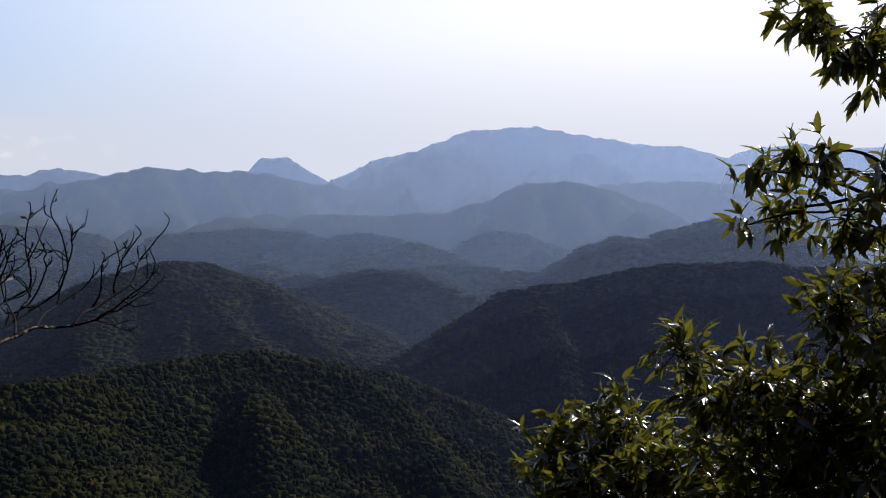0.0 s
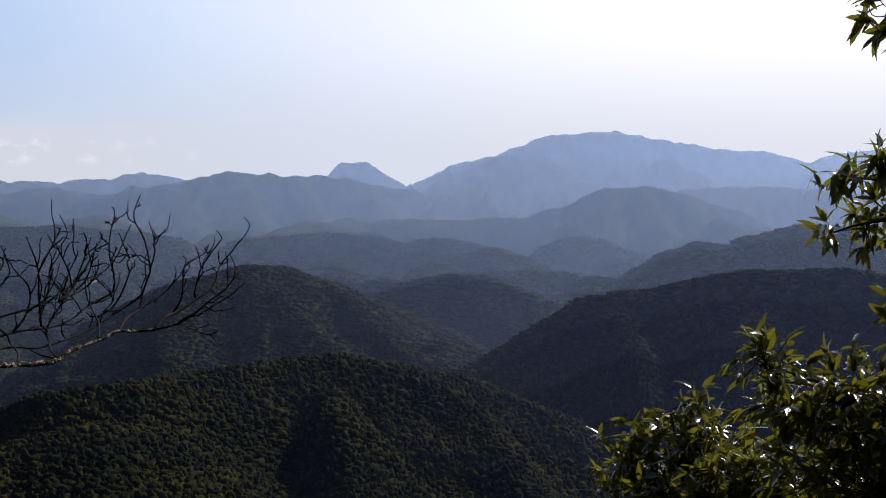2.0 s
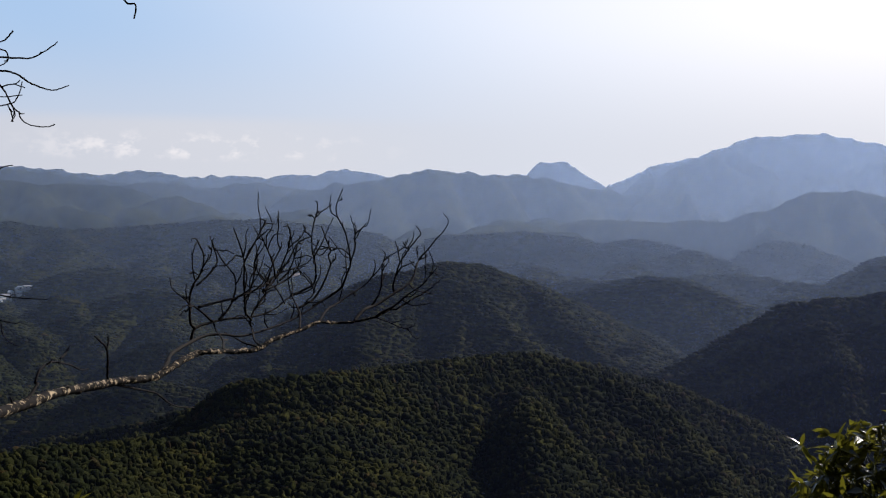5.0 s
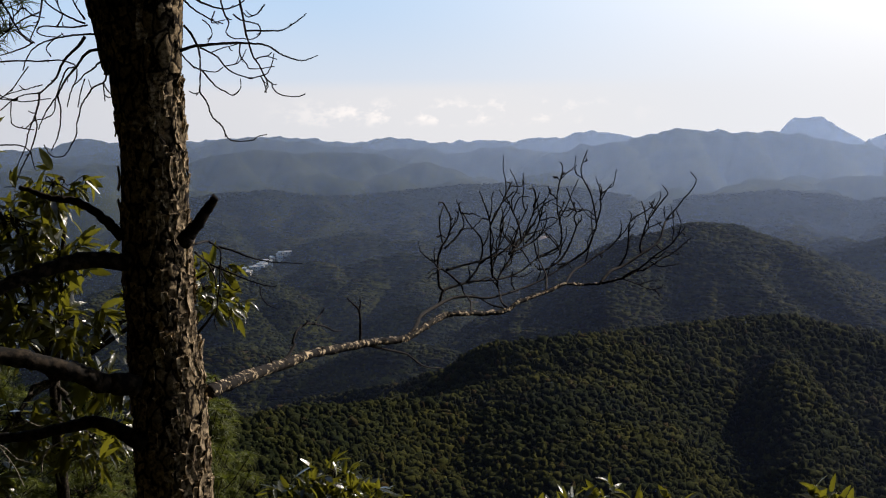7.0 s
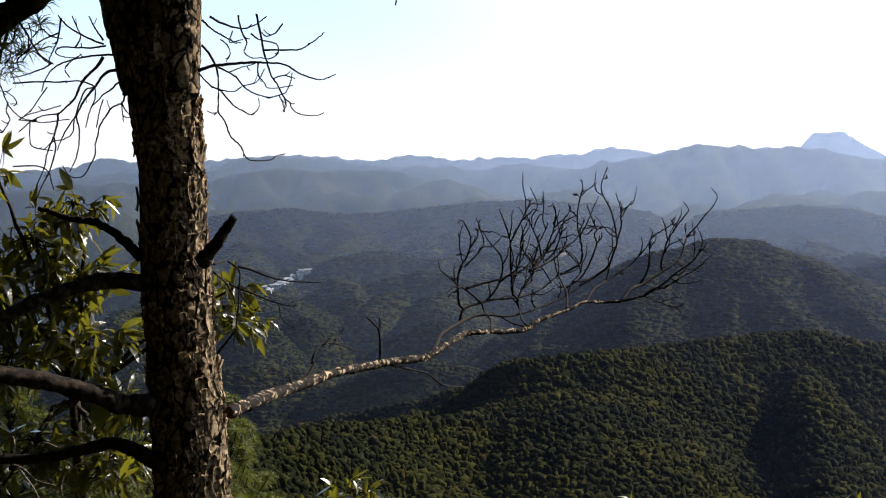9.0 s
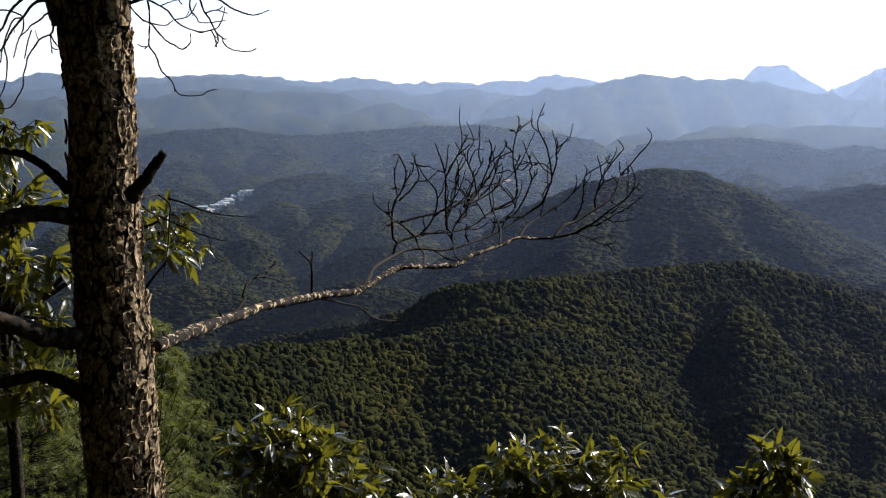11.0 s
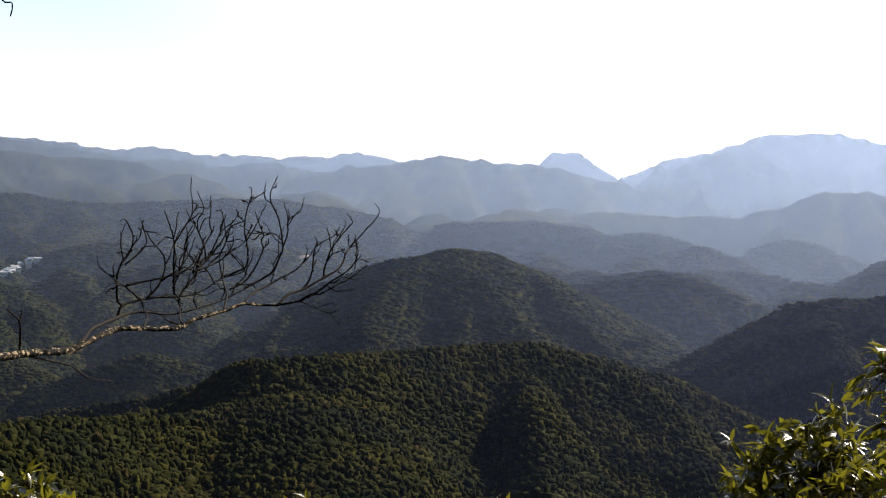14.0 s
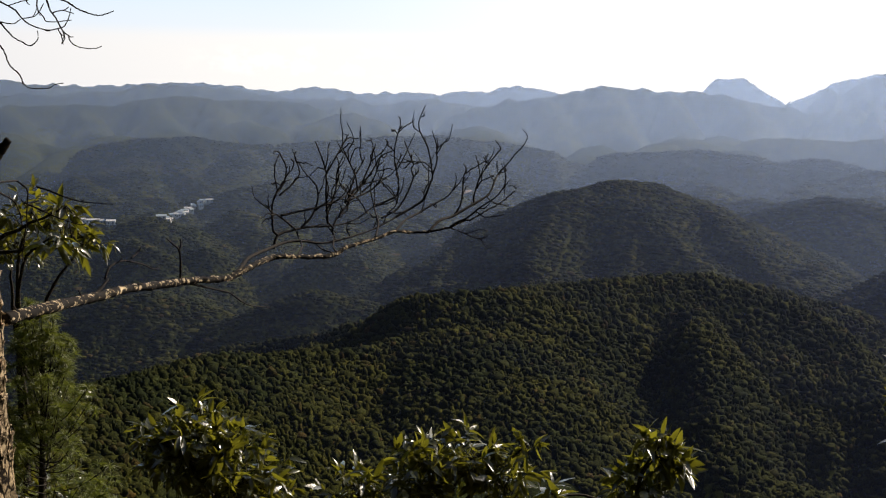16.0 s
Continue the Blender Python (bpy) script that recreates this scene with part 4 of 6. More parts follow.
shoot("twig", [(-1.800, 5.462, -0.589), (-1.761, 5.541, -0.556), (-1.737, 5.588, -0.505), (-1.720, 5.620, -0.444), (-1.709, 5.626, -0.407), (-1.718, 5.621, -0.369), (-1.709, 5.626, -0.344), (-1.724, 5.611, -0.301), (-1.735, 5.588, -0.250), (-1.740, 5.579, -0.235)], 0.005, 0.0014, 3)
shoot("twig", [(-1.709, 5.626, -0.407), (-1.691, 5.636, -0.382), (-1.688, 5.637, -0.357)], 0.003, 0.0014, 3)
shoot("twig", [(-1.709, 5.626, -0.347), (-1.695, 5.633, -0.337), (-1.709, 5.626, -0.331)], 0.002, 0.0014, 3)
shoot("twig", [(-1.666, 5.065, -0.631), (-1.709, 5.201, -0.589), (-1.766, 5.306, -0.549), (-1.822, 5.412, -0.516), (-1.828, 5.394, -0.454), (-1.823, 5.405, -0.406)], 0.005, 0.0014, 3)
shoot("twig", [(-1.822, 5.412, -0.533), (-1.784, 5.493, -0.510), (-1.757, 5.547, -0.482), (-1.755, 5.550, -0.415), (-1.764, 5.531, -0.339), (-1.766, 5.528, -0.277), (-1.759, 5.541, -0.216), (-1.751, 5.557, -0.167), (-1.752, 5.554, -0.130), (-1.759, 5.541, -0.125)], 0.0055, 0.0014, 3)
shoot("twig", [(-1.767, 5.525, -0.282), (-1.783, 5.493, -0.256), (-1.790, 5.478, -0.226)], 0.003, 0.0014, 3)
shoot("twig", [(-1.757, 5.544, -0.204), (-1.767, 5.525, -0.186), (-1.773, 5.512, -0.190)], 0.002, 0.0014, 3)
shoot("twig", [(-1.756, 5.547, -0.184), (-1.743, 5.572, -0.170)], 0.002, 0.0014, 3)
shoot("twig", [(-2.037, 4.838, -0.675), (-2.034, 4.873, -0.622), (-2.002, 4.947, -0.606), (-1.964, 5.037, -0.598), (-1.923, 5.126, -0.602), (-1.886, 5.230, -0.597), (-1.855, 5.321, -0.577), (-1.822, 5.412, -0.536), (-1.784, 5.493, -0.522), (-1.757, 5.547, -0.502)], 0.0065, 0.0014, 3)
shoot("twig", [(-2.026, 4.888, -0.539), (-1.989, 4.977, -0.528), (-1.949, 5.067, -0.517), (-1.909, 5.157, -0.496), (-1.885, 5.230, -0.478), (-1.854, 5.321, -0.436), (-1.821, 5.412, -0.418), (-1.783, 5.493, -0.399), (-1.760, 5.541, -0.364)], 0.005, 0.0014, 3)
shoot("twig", [(-1.996, 4.962, -0.603), (-2.014, 4.918, -0.569), (-2.032, 4.873, -0.538), (-2.035, 4.806, -0.513), (-2.035, 4.784, -0.466), (-2.035, 4.795, -0.440)], 0.005, 0.0014, 3)
shoot("twig", [(-2.034, 4.873, -0.622), (-2.036, 4.833, -0.595), (-2.035, 4.822, -0.537), (-2.035, 4.822, -0.492), (-2.033, 4.849, -0.449), (-2.025, 4.888, -0.418), (-2.016, 4.909, -0.374), (-2.015, 4.909, -0.329), (-2.023, 4.888, -0.293), (-2.029, 4.873, -0.270), (-2.031, 4.838, -0.264), (-2.031, 4.827, -0.274)], 0.0055, 0.0014, 3)
shoot("twig", [(-2.016, 4.909, -0.374), (-2.002, 4.941, -0.346), (-1.998, 4.950, -0.315), (-2.004, 4.936, -0.300)], 0.003, 0.0014, 3)
shoot("twig", [(-2.029, 4.879, -0.452), (-2.009, 4.927, -0.421), (-1.993, 4.962, -0.389), (-1.986, 4.980, -0.367), (-1.988, 4.974, -0.332), (-1.996, 4.953, -0.290), (-1.992, 4.962, -0.268)], 0.004, 0.0014, 3)
shoot("twig", [(-2.032, 4.865, -0.428), (-2.032, 4.843, -0.381), (-2.032, 4.843, -0.325), (-2.029, 4.873, -0.279)], 0.003, 0.0014, 3)
shoot("twig", [(-2.025, 4.888, -0.411), (-2.032, 4.849, -0.397), (-2.034, 4.811, -0.399)], 0.002, 0.0014, 3)
shoot("twig", [(-1.983, 4.992, -0.599), (-1.963, 5.037, -0.563), (-1.952, 5.061, -0.530), (-1.944, 5.079, -0.478), (-1.946, 5.073, -0.431), (-1.956, 5.049, -0.399), (-1.974, 5.007, -0.359), (-1.989, 4.971, -0.309)], 0.005, 0.0014, 3)
shoot("twig", [(-1.920, 5.132, -0.593), (-1.922, 5.126, -0.529), (-1.924, 5.120, -0.458), (-1.924, 5.120, -0.376), (-1.931, 5.102, -0.316), (-1.940, 5.081, -0.269), (-1.949, 5.061, -0.228)], 0.005, 0.0014, 3)
shoot("twig", [(-1.924, 5.120, -0.371), (-1.907, 5.157, -0.319), (-1.895, 5.194, -0.274), (-1.883, 5.230, -0.228), (-1.879, 5.241, -0.205), (-1.886, 5.219, -0.197)], 0.004, 0.0014, 3)
shoot("twig", [(-1.907, 5.165, -0.615), (-1.923, 5.126, -0.571), (-1.914, 5.144, -0.518), (-1.910, 5.154, -0.484), (-1.924, 5.120, -0.455)], 0.004, 0.0014, 3)
shoot("twig", [(-1.904, 5.175, -0.664), (-1.910, 5.157, -0.614), (-1.898, 5.194, -0.565), (-1.879, 5.248, -0.539), (-1.883, 5.237, -0.490), (-1.875, 5.259, -0.444)], 0.004, 0.0014, 3)
shoot("twig", [(-1.925, 5.120, -0.535), (-1.911, 5.150, -0.495), (-1.902, 5.175, -0.438), (-1.901, 5.179, -0.379), (-1.895, 5.194, -0.333), (-1.886, 5.223, -0.292)], 0.004, 0.0014, 3)
shoot("twig", [(-1.856, 5.314, -0.455), (-1.862, 5.295, -0.387), (-1.874, 5.259, -0.325), (-1.883, 5.230, -0.283), (-1.889, 5.212, -0.258)], 0.004, 0.0014, 3)
shoot("twig", [(-1.898, 5.194, -0.565), (-1.879, 5.248, -0.515), (-1.866, 5.285, -0.458), (-1.841, 5.357, -0.415), (-1.820, 5.412, -0.357), (-1.806, 5.446, -0.310), (-1.783, 5.493, -0.288), (-1.766, 5.528, -0.280)], 0.005, 0.0014, 3)
shoot("twig", [(-1.885, 5.230, -0.502), (-1.854, 5.321, -0.449), (-1.840, 5.357, -0.390), (-1.827, 5.394, -0.325), (-1.822, 5.405, -0.267), (-1.827, 5.390, -0.232), (-1.838, 5.361, -0.233)], 0.0045, 0.0014, 3)
shoot("twig", [(-1.847, 5.339, -0.462), (-1.828, 5.394, -0.429), (-1.814, 5.430, -0.370), (-1.806, 5.446, -0.322), (-1.798, 5.462, -0.274)], 0.004, 0.0014, 3)
shoot("twig", [(-1.763, 5.535, -0.357), (-1.752, 5.557, -0.321), (-1.744, 5.572, -0.297)], 0.003, 0.0014, 3)
shoot("twig", [(-1.879, 5.248, -0.503), (-1.870, 5.274, -0.433), (-1.859, 5.303, -0.375), (-1.844, 5.346, -0.322), (-1.842, 5.350, -0.298)], 0.004, 0.0014, 3)
shoot("twig", [(-1.873, 5.266, -0.493), (-1.847, 5.339, -0.474), (-1.821, 5.412, -0.448), (-1.799, 5.462, -0.397), (-1.794, 5.471, -0.343)], 0.004, 0.0014, 3)
shoot("twig", [(-1.835, 5.375, -0.562), (-1.854, 5.321, -0.497), (-1.879, 5.248, -0.460), (-1.893, 5.205, -0.424), (-1.898, 5.186, -0.380)], 0.003, 0.0014, 3)
shoot("twig", [(-1.739, 4.837, -0.679), (-1.827, 4.986, -0.674), (-1.908, 5.165, -0.644), (-1.920, 5.132, -0.605)], 0.005, 0.0014, 3)
shoot("twig", [(-1.739, 4.837, -0.683), (-1.848, 4.926, -0.678), (-1.951, 5.067, -0.672), (-1.971, 5.022, -0.651)], 0.004, 0.0014, 3)
shoot("twig", [(-1.815, 4.616, -0.667), (-1.894, 4.816, -0.655), (-1.988, 4.983, -0.644), (-1.996, 4.962, -0.603)], 0.005, 0.0014, 3)
shoot("twig", [(-1.796, 5.471, -0.620), (-1.785, 5.493, -0.572), (-1.761, 5.541, -0.531), (-1.768, 5.525, -0.475), (-1.788, 5.484, -0.435)], 0.003, 0.0014, 3)
shoot("twig", [(-1.822, 5.412, -0.639), (-1.814, 5.433, -0.597), (-1.816, 5.426, -0.562)], 0.003, 0.0014, 3)
shoot("twig", [(-1.872, 5.274, -0.662), (-1.880, 5.248, -0.623), (-1.877, 5.255, -0.576)], 0.003, 0.0014, 3)
shoot("twig", [(-1.415, 5.326, -0.603), (-1.370, 5.352, -0.623), (-1.317, 5.382, -0.648), (-1.279, 5.404, -0.645), (-1.267, 5.411, -0.629)], 0.003, 0.0011, 3)
shoot("twig", [(-1.353, 5.816, -0.389), (-1.360, 5.812, -0.351), (-1.357, 5.813, -0.326)], 0.002, 0.0014, 3)
shoot("twig", [(-1.325, 5.830, -0.496), (-1.321, 5.831, -0.415), (-1.330, 5.828, -0.326)], 0.002, 0.0014, 3)
shoot("twig", [(-1.306, 5.835, -0.445), (-1.285, 5.841, -0.445), (-1.270, 5.845, -0.460)], 0.002, 0.0014, 3)
shoot("twig", [(-1.871, 3.287, -0.645), (-1.880, 3.346, -0.633), (-1.888, 3.402, -0.607)], 0.006, 0.0028, 0)
shoot("twig", [(-1.886, 3.383, -0.604), (-1.889, 3.411, -0.573), (-1.896, 3.462, -0.562), (-1.905, 3.531, -0.565), (-1.915, 3.639, -0.589), (-1.916, 3.705, -0.613), (-1.916, 3.756, -0.618)], 0.004, 0.0014, 3)
shoot("twig", [(-1.909, 3.568, -0.560), (-1.913, 3.608, -0.549), (-1.913, 3.627, -0.536)], 0.003, 0.0014, 3)
shoot("twig", [(-1.915, 3.883, -0.687), (-1.914, 3.883, -0.627), (-1.913, 3.872, -0.569), (-1.914, 3.833, -0.542), (-1.914, 3.794, -0.519)], 0.0045, 0.0016, 0)
shoot("twig", [(-1.913, 3.872, -0.573), (-1.912, 3.883, -0.548), (-1.912, 3.880, -0.529)], 0.0035, 0.0014, 0)
shoot("twig", [(-1.907, 3.939, -0.695), (-1.889, 4.054, -0.727), (-1.874, 4.161, -0.757), (-1.866, 4.236, -0.799), (-1.868, 4.326, -0.830), (-1.869, 4.473, -0.859)], 0.0045, 0.0014, 1)
shoot("twig", [(-1.860, 3.220, -0.640), (-1.858, 3.211, -0.622), (-1.855, 3.197, -0.611)], 0.003, 0.0013, 0)
shoot("twig", [(-1.762, 2.787, -0.601), (-1.755, 2.765, -0.586)], 0.003, 0.0013, 0)
# stub, limbs
limb("broken_stub", [(-1.724, 2.604, -0.239), (-1.692, 2.617, -0.196), (-1.653, 2.634, -0.137)], 0.020, 0.010)
limb("shaded_limb", [(-1.863, 2.587, -0.288), (-1.931, 2.515, -0.279), (-1.970, 2.461, -0.288), (-2.019, 2.395, -0.312), (-2.064, 2.328, -0.343), (-2.107, 2.262, -0.357), (-2.172, 2.170, -0.380)], 0.021, 0.012)
limb("shaded_limb", [(-1.832, 2.560, -0.574), (-1.878, 2.487, -0.556), (-1.904, 2.430, -0.527), (-1.945, 2.360, -0.494), (-1.994, 2.278, -0.464), (-2.043, 2.191, -0.445), (-2.112, 2.080, -0.418)], 0.026, 0.016)
limb("shaded_limb", [(-1.805, 2.545, -0.712), (-1.865, 2.531, -0.677), (-1.923, 2.514, -0.657), (-1.995, 2.473, -0.672), (-2.078, 2.421, -0.685), (-2.142, 2.386, -0.683), (-2.237, 2.314, -0.701)], 0.02, 0.009)
limb("shaded_limb", [(-1.896, 2.605, -0.233), (-1.952, 2.599, -0.182), (-2.013, 2.584, -0.148), (-2.068, 2.573, -0.140), (-2.141, 2.545, -0.113)], 0.014, 0.006)
limb("shaded_limb", [(-1.985, 2.655, 0.60), (-1.98, 2.50, 0.52), (-1.942, 2.350, 0.368), (-2.006, 2.350, 0.329), (-2.080, 2.350, 0.295), (-2.155, 2.350, 0.249), (-2.233, 2.350, 0.203), (-2.320, 2.350, 0.161)], 0.030, 0.026)
# drooping twigs
shoot("twig", [(-2.049, 2.370, 0.315), (-2.063, 2.370, 0.272), (-2.076, 2.370, 0.242), (-2.089, 2.370, 0.205), (-2.100, 2.370, 0.180), (-2.118, 2.370, 0.137), (-2.147, 2.370, 0.106), (-2.191, 2.370, 0.075), (-2.226, 2.370, 0.050)], 0.0060, 0.0011, 3)
shoot("twig", [(-2.220, 2.370, 0.169), (-2.186, 2.370, 0.174), (-2.152, 2.370, 0.182), (-2.119, 2.370, 0.187), (-2.098, 2.370, 0.183), (-2.084, 2.370, 0.167), (-2.069, 2.370, 0.135), (-2.057, 2.370, 0.116), (-2.026, 2.370, 0.093), (-1.986, 2.370, 0.087)], 0.0032, 0.0011, 3)
shoot("twig", [(-2.039, 2.370, 0.345), (-2.025, 2.370, 0.307), (-2.002, 2.370, 0.276), (-1.985, 2.370, 0.248), (-1.965, 2.370, 0.227), (-1.934, 2.370, 0.208)], 0.0044, 0.0011, 3)
shoot("twig", [(-2.064, 2.370, 0.131), (-2.070, 2.370, 0.110), (-2.061, 2.370, 0.091), (-2.075, 2.370, 0.073), (-2.088, 2.370, 0.064), (-2.124, 2.370, 0.065), (-2.157, 2.370, 0.087)], 0.0024, 0.0011, 3)
shoot("twig", [(-2.098, 2.370, 0.298), (-2.083, 2.370, 0.267), (-2.052, 2.370, 0.241), (-2.020, 2.370, 0.232), (-1.991, 2.370, 0.245)], 0.0032, 0.0011, 3)
shoot("twig", [(-2.149, 2.370, 0.268), (-2.134, 2.370, 0.232), (-2.143, 2.370, 0.207), (-2.177, 2.370, 0.198)], 0.0032, 0.0011, 3)
shoot("twig", [(-2.076, 2.370, 0.239), (-2.109, 2.370, 0.233), (-2.150, 2.370, 0.226), (-2.184, 2.370, 0.208)], 0.0024, 0.0011, 3)
shoot("twig", [(-2.076, 2.370, 0.248), (-2.043, 2.370, 0.265), (-2.031, 2.370, 0.289), (-2.004, 2.370, 0.319)], 0.0032, 0.0011, 3)
shoot("twig", [(-2.029, 2.370, 0.203), (-2.033, 2.370, 0.221), (-2.007, 2.370, 0.239), (-1.990, 2.370, 0.263), (-1.998, 2.370, 0.300)], 0.0024, 0.0011, 3)
shoot("twig", [(-2.096, 2.370, 0.155), (-2.072, 2.370, 0.154), (-2.048, 2.370, 0.141), (-2.040, 2.370, 0.126), (-2.057, 2.370, 0.126)], 0.0016, 0.0011, 3)
shoot("twig", [(-2.078, 2.370, 0.304), (-2.042, 2.370, 0.284), (-2.019, 2.370, 0.262), (-2.026, 2.370, 0.233)], 0.0024, 0.0011, 3)
shoot("twig", [(-2.132, 2.370, 0.276), (-2.103, 2.370, 0.255), (-2.085, 2.370, 0.223), (-2.118, 2.370, 0.203), (-2.151, 2.370, 0.202)], 0.0024, 0.0011, 3)
shoot("twig", [(-2.183, 2.370, 0.240), (-2.154, 2.370, 0.220), (-2.118, 2.370, 0.218), (-2.061, 2.370, 0.219), (-2.048, 2.370, 0.253)], 0.0024, 0.0011, 3)
shoot("twig", [(-1.987, 2.370, 0.269), (-1.963, 2.370, 0.286), (-1.940, 2.370, 0.270), (-1.906, 2.370, 0.261)], 0.0024, 0.0011, 3)
HOLDER.append(HOLDER[0])
HOLDER[0] = trunk
shoot("twig", [(-1.762, 2.660, 0.600), (-1.600, 2.720, 0.660), (-1.295, 2.600, 0.432), (-1.274, 2.618, 0.388), (-1.252, 2.634, 0.351), (-1.234, 2.643, 0.346), (-1.239, 2.645, 0.317)], 0.005, 0.0014, 0)
shoot("twig", [(-1.917, 2.560, 0.240), (-1.965, 2.560, 0.240), (-2.013, 2.560, 0.237), (-2.054, 2.560, 0.230), (-2.088, 2.560, 0.219), (-2.110, 2.560, 0.202), (-2.123, 2.560, 0.183), (-2.132, 2.560, 0.163)], 0.0038, 0.0012, 1)
shoot("twig", [(-1.949, 2.560, 0.235), (-1.966, 2.560, 0.216), (-1.991, 2.560, 0.198), (-2.013, 2.560, 0.179), (-2.025, 2.560, 0.160), (-2.037, 2.560, 0.141), (-2.059, 2.560, 0.125), (-2.085, 2.560, 0.109), (-2.127, 2.560, 0.106), (-2.161, 2.560, 0.096), (-2.205, 2.560, 0.070)], 0.0057599999999999995, 0.0012, 1)
shoot("twig", [(-1.905, 2.560, 0.205), (-1.934, 2.560, 0.202), (-1.954, 2.560, 0.190), (-1.971, 2.560, 0.171), (-1.993, 2.560, 0.152), (-2.015, 2.560, 0.129), (-2.032, 2.560, 0.104), (-2.053, 2.560, 0.082), (-2.074, 2.560, 0.056), (-2.093, 2.560, 0.023)], 0.0057599999999999995, 0.0012, 1)
shoot("twig", [(-1.888, 2.560, 0.179), (-1.912, 2.560, 0.173), (-1.928, 2.560, 0.161), (-1.953, 2.560, 0.149), (-1.969, 2.560, 0.135), (-1.989, 2.560, 0.122)], 0.0036, 0.0012, 1)
shoot("twig", [(-1.888, 2.560, 0.172), (-1.892, 2.560, 0.143), (-1.901, 2.560, 0.128), (-1.930, 2.560, 0.118), (-1.947, 2.560, 0.099), (-1.964, 2.560, 0.080), (-1.973, 2.560, 0.054), (-1.980, 2.560, 0.034), (-1.983, 2.560, 0.008), (-2.001, 2.560, -0.018), (-2.018, 2.560, -0.038), (-2.043, 2.560, -0.042), (-2.062, 2.560, -0.035), (-2.078, 2.560, -0.013)], 0.00324, 0.0012, 1)
shoot("twig", [(-1.901, 2.560, 0.128), (-1.900, 2.560, 0.104), (-1.898, 2.560, 0.085)], 0.00216, 0.0012, 1)
shoot("twig", [(-1.901, 2.560, 0.128), (-1.891, 2.560, 0.111), (-1.872, 2.560, 0.091)], 0.00216, 0.0012, 1)
shoot("twig", [(-2.085, 2.560, 0.109), (-2.090, 2.560, 0.082), (-2.105, 2.560, 0.049), (-2.123, 2.560, 0.016), (-2.133, 2.560, -0.017), (-2.161, 2.560, -0.064)], 0.0036, 0.0012, 1)
shoot("twig", [(-2.101, 2.560, 0.056), (-2.098, 2.560, 0.023), (-2.117, 2.560, -0.024), (-2.144, 2.560, -0.064), (-2.163, 2.560, -0.098)], 0.0028799999999999997, 0.0012, 1)
shoot("twig", [(-2.216, 2.560, 0.186), (-2.131, 2.560, 0.186), (-2.081, 2.560, 0.183), (-2.032, 2.560, 0.184), (-1.992, 2.560, 0.176), (-1.976, 2.560, 0.165), (-1.977, 2.560, 0.139), (-1.989, 2.560, 0.120), (-2.000, 2.560, 0.094), (-2.006, 2.560, 0.074)], 0.00324, 0.0012, 1)
shoot("twig", [(-1.976, 2.560, 0.167), (-2.000, 2.560, 0.163), (-2.014, 2.560, 0.146), (-2.030, 2.560, 0.114), (-2.040, 2.560, 0.088), (-2.046, 2.560, 0.062), (-2.071, 2.560, 0.049), (-2.105, 2.560, 0.043), (-2.131, 2.560, 0.026)], 0.0028799999999999997, 0.0012, 1)
shoot("twig", [(-2.033, 2.560, 0.101), (-2.026, 2.560, 0.075), (-2.027, 2.560, 0.042), (-2.035, 2.560, 0.009), (-2.058, 2.560, -0.028)], 0.0028799999999999997, 0.0012, 1)
shoot("twig", [(-1.940, 2.560, 0.261), (-1.980, 2.560, 0.258), (-2.028, 2.560, 0.261), (-2.069, 2.560, 0.264), (-2.086, 2.560, 0.254), (-2.070, 2.560, 0.243), (-2.029, 2.560, 0.237)], 0.0036, 0.0012, 1)
shoot("twig", [(-1.947, 2.560, 0.265), (-1.995, 2.560, 0.283), (-2.035, 2.560, 0.304), (-2.058, 2.560, 0.321), (-2.074, 2.560, 0.338)], 0.0036, 0.0012, 1)
shoot("twig", [(-1.947, 2.560, 0.274), (-1.970, 2.560, 0.305), (-1.985, 2.560, 0.331)], 0.0036, 0.0012, 1)
shoot("twig", [(-2.066, 2.560, 0.332), (-2.076, 2.560, 0.286), (-2.095, 2.560, 0.254), (-2.109, 2.560, 0.229)], 0.0036, 0.0012, 1)
shoot("twig", [(-2.101, 2.560, 0.226), (-2.128, 2.560, 0.243), (-2.153, 2.560, 0.261)], 0.0028799999999999997, 0.0012, 1)
shoot("twig", [(-2.076, 2.560, 0.297), (-2.126, 2.560, 0.282), (-2.161, 2.560, 0.264), (-2.188, 2.560, 0.232)], 0.0028799999999999997, 0.0012, 1)
shoot("twig", [(-2.096, 2.560, 0.228), (-2.138, 2.560, 0.213), (-2.198, 2.560, 0.201), (-2.224, 2.560, 0.200)], 0.0028799999999999997, 0.0012, 1)
shoot("twig", [(-2.204, 2.560, 0.098), (-2.170, 2.560, 0.094), (-2.136, 2.560, 0.090), (-2.094, 2.560, 0.092), (-2.053, 2.560, 0.095)], 0.00216, 0.0012, 1)
shoot("twig", [(-2.076, 2.560, 0.128), (-2.118, 2.560, 0.120), (-2.169, 2.560, 0.111), (-2.204, 2.560, 0.098)], 0.00216, 0.0012, 1)
shoot("twig", [(-2.115, 2.560, 0.172), (-2.142, 2.560, 0.144), (-2.169, 2.560, 0.118), (-2.204, 2.560, 0.098)], 0.00216, 0.0012, 1)
shoot("twig", [(-2.170, 2.560, 0.094), (-2.172, 2.560, 0.044), (-2.156, 2.560, 0.030), (-2.106, 2.560, 0.023)], 0.00216, 0.0012, 1)
shoot("twig", [(-2.227, 2.560, -0.013), (-2.158, 2.560, -0.013), (-2.125, 2.560, -0.024), (-2.113, 2.560, -0.051), (-2.107, 2.560, -0.071)], 0.0028799999999999997, 0.0012, 1)
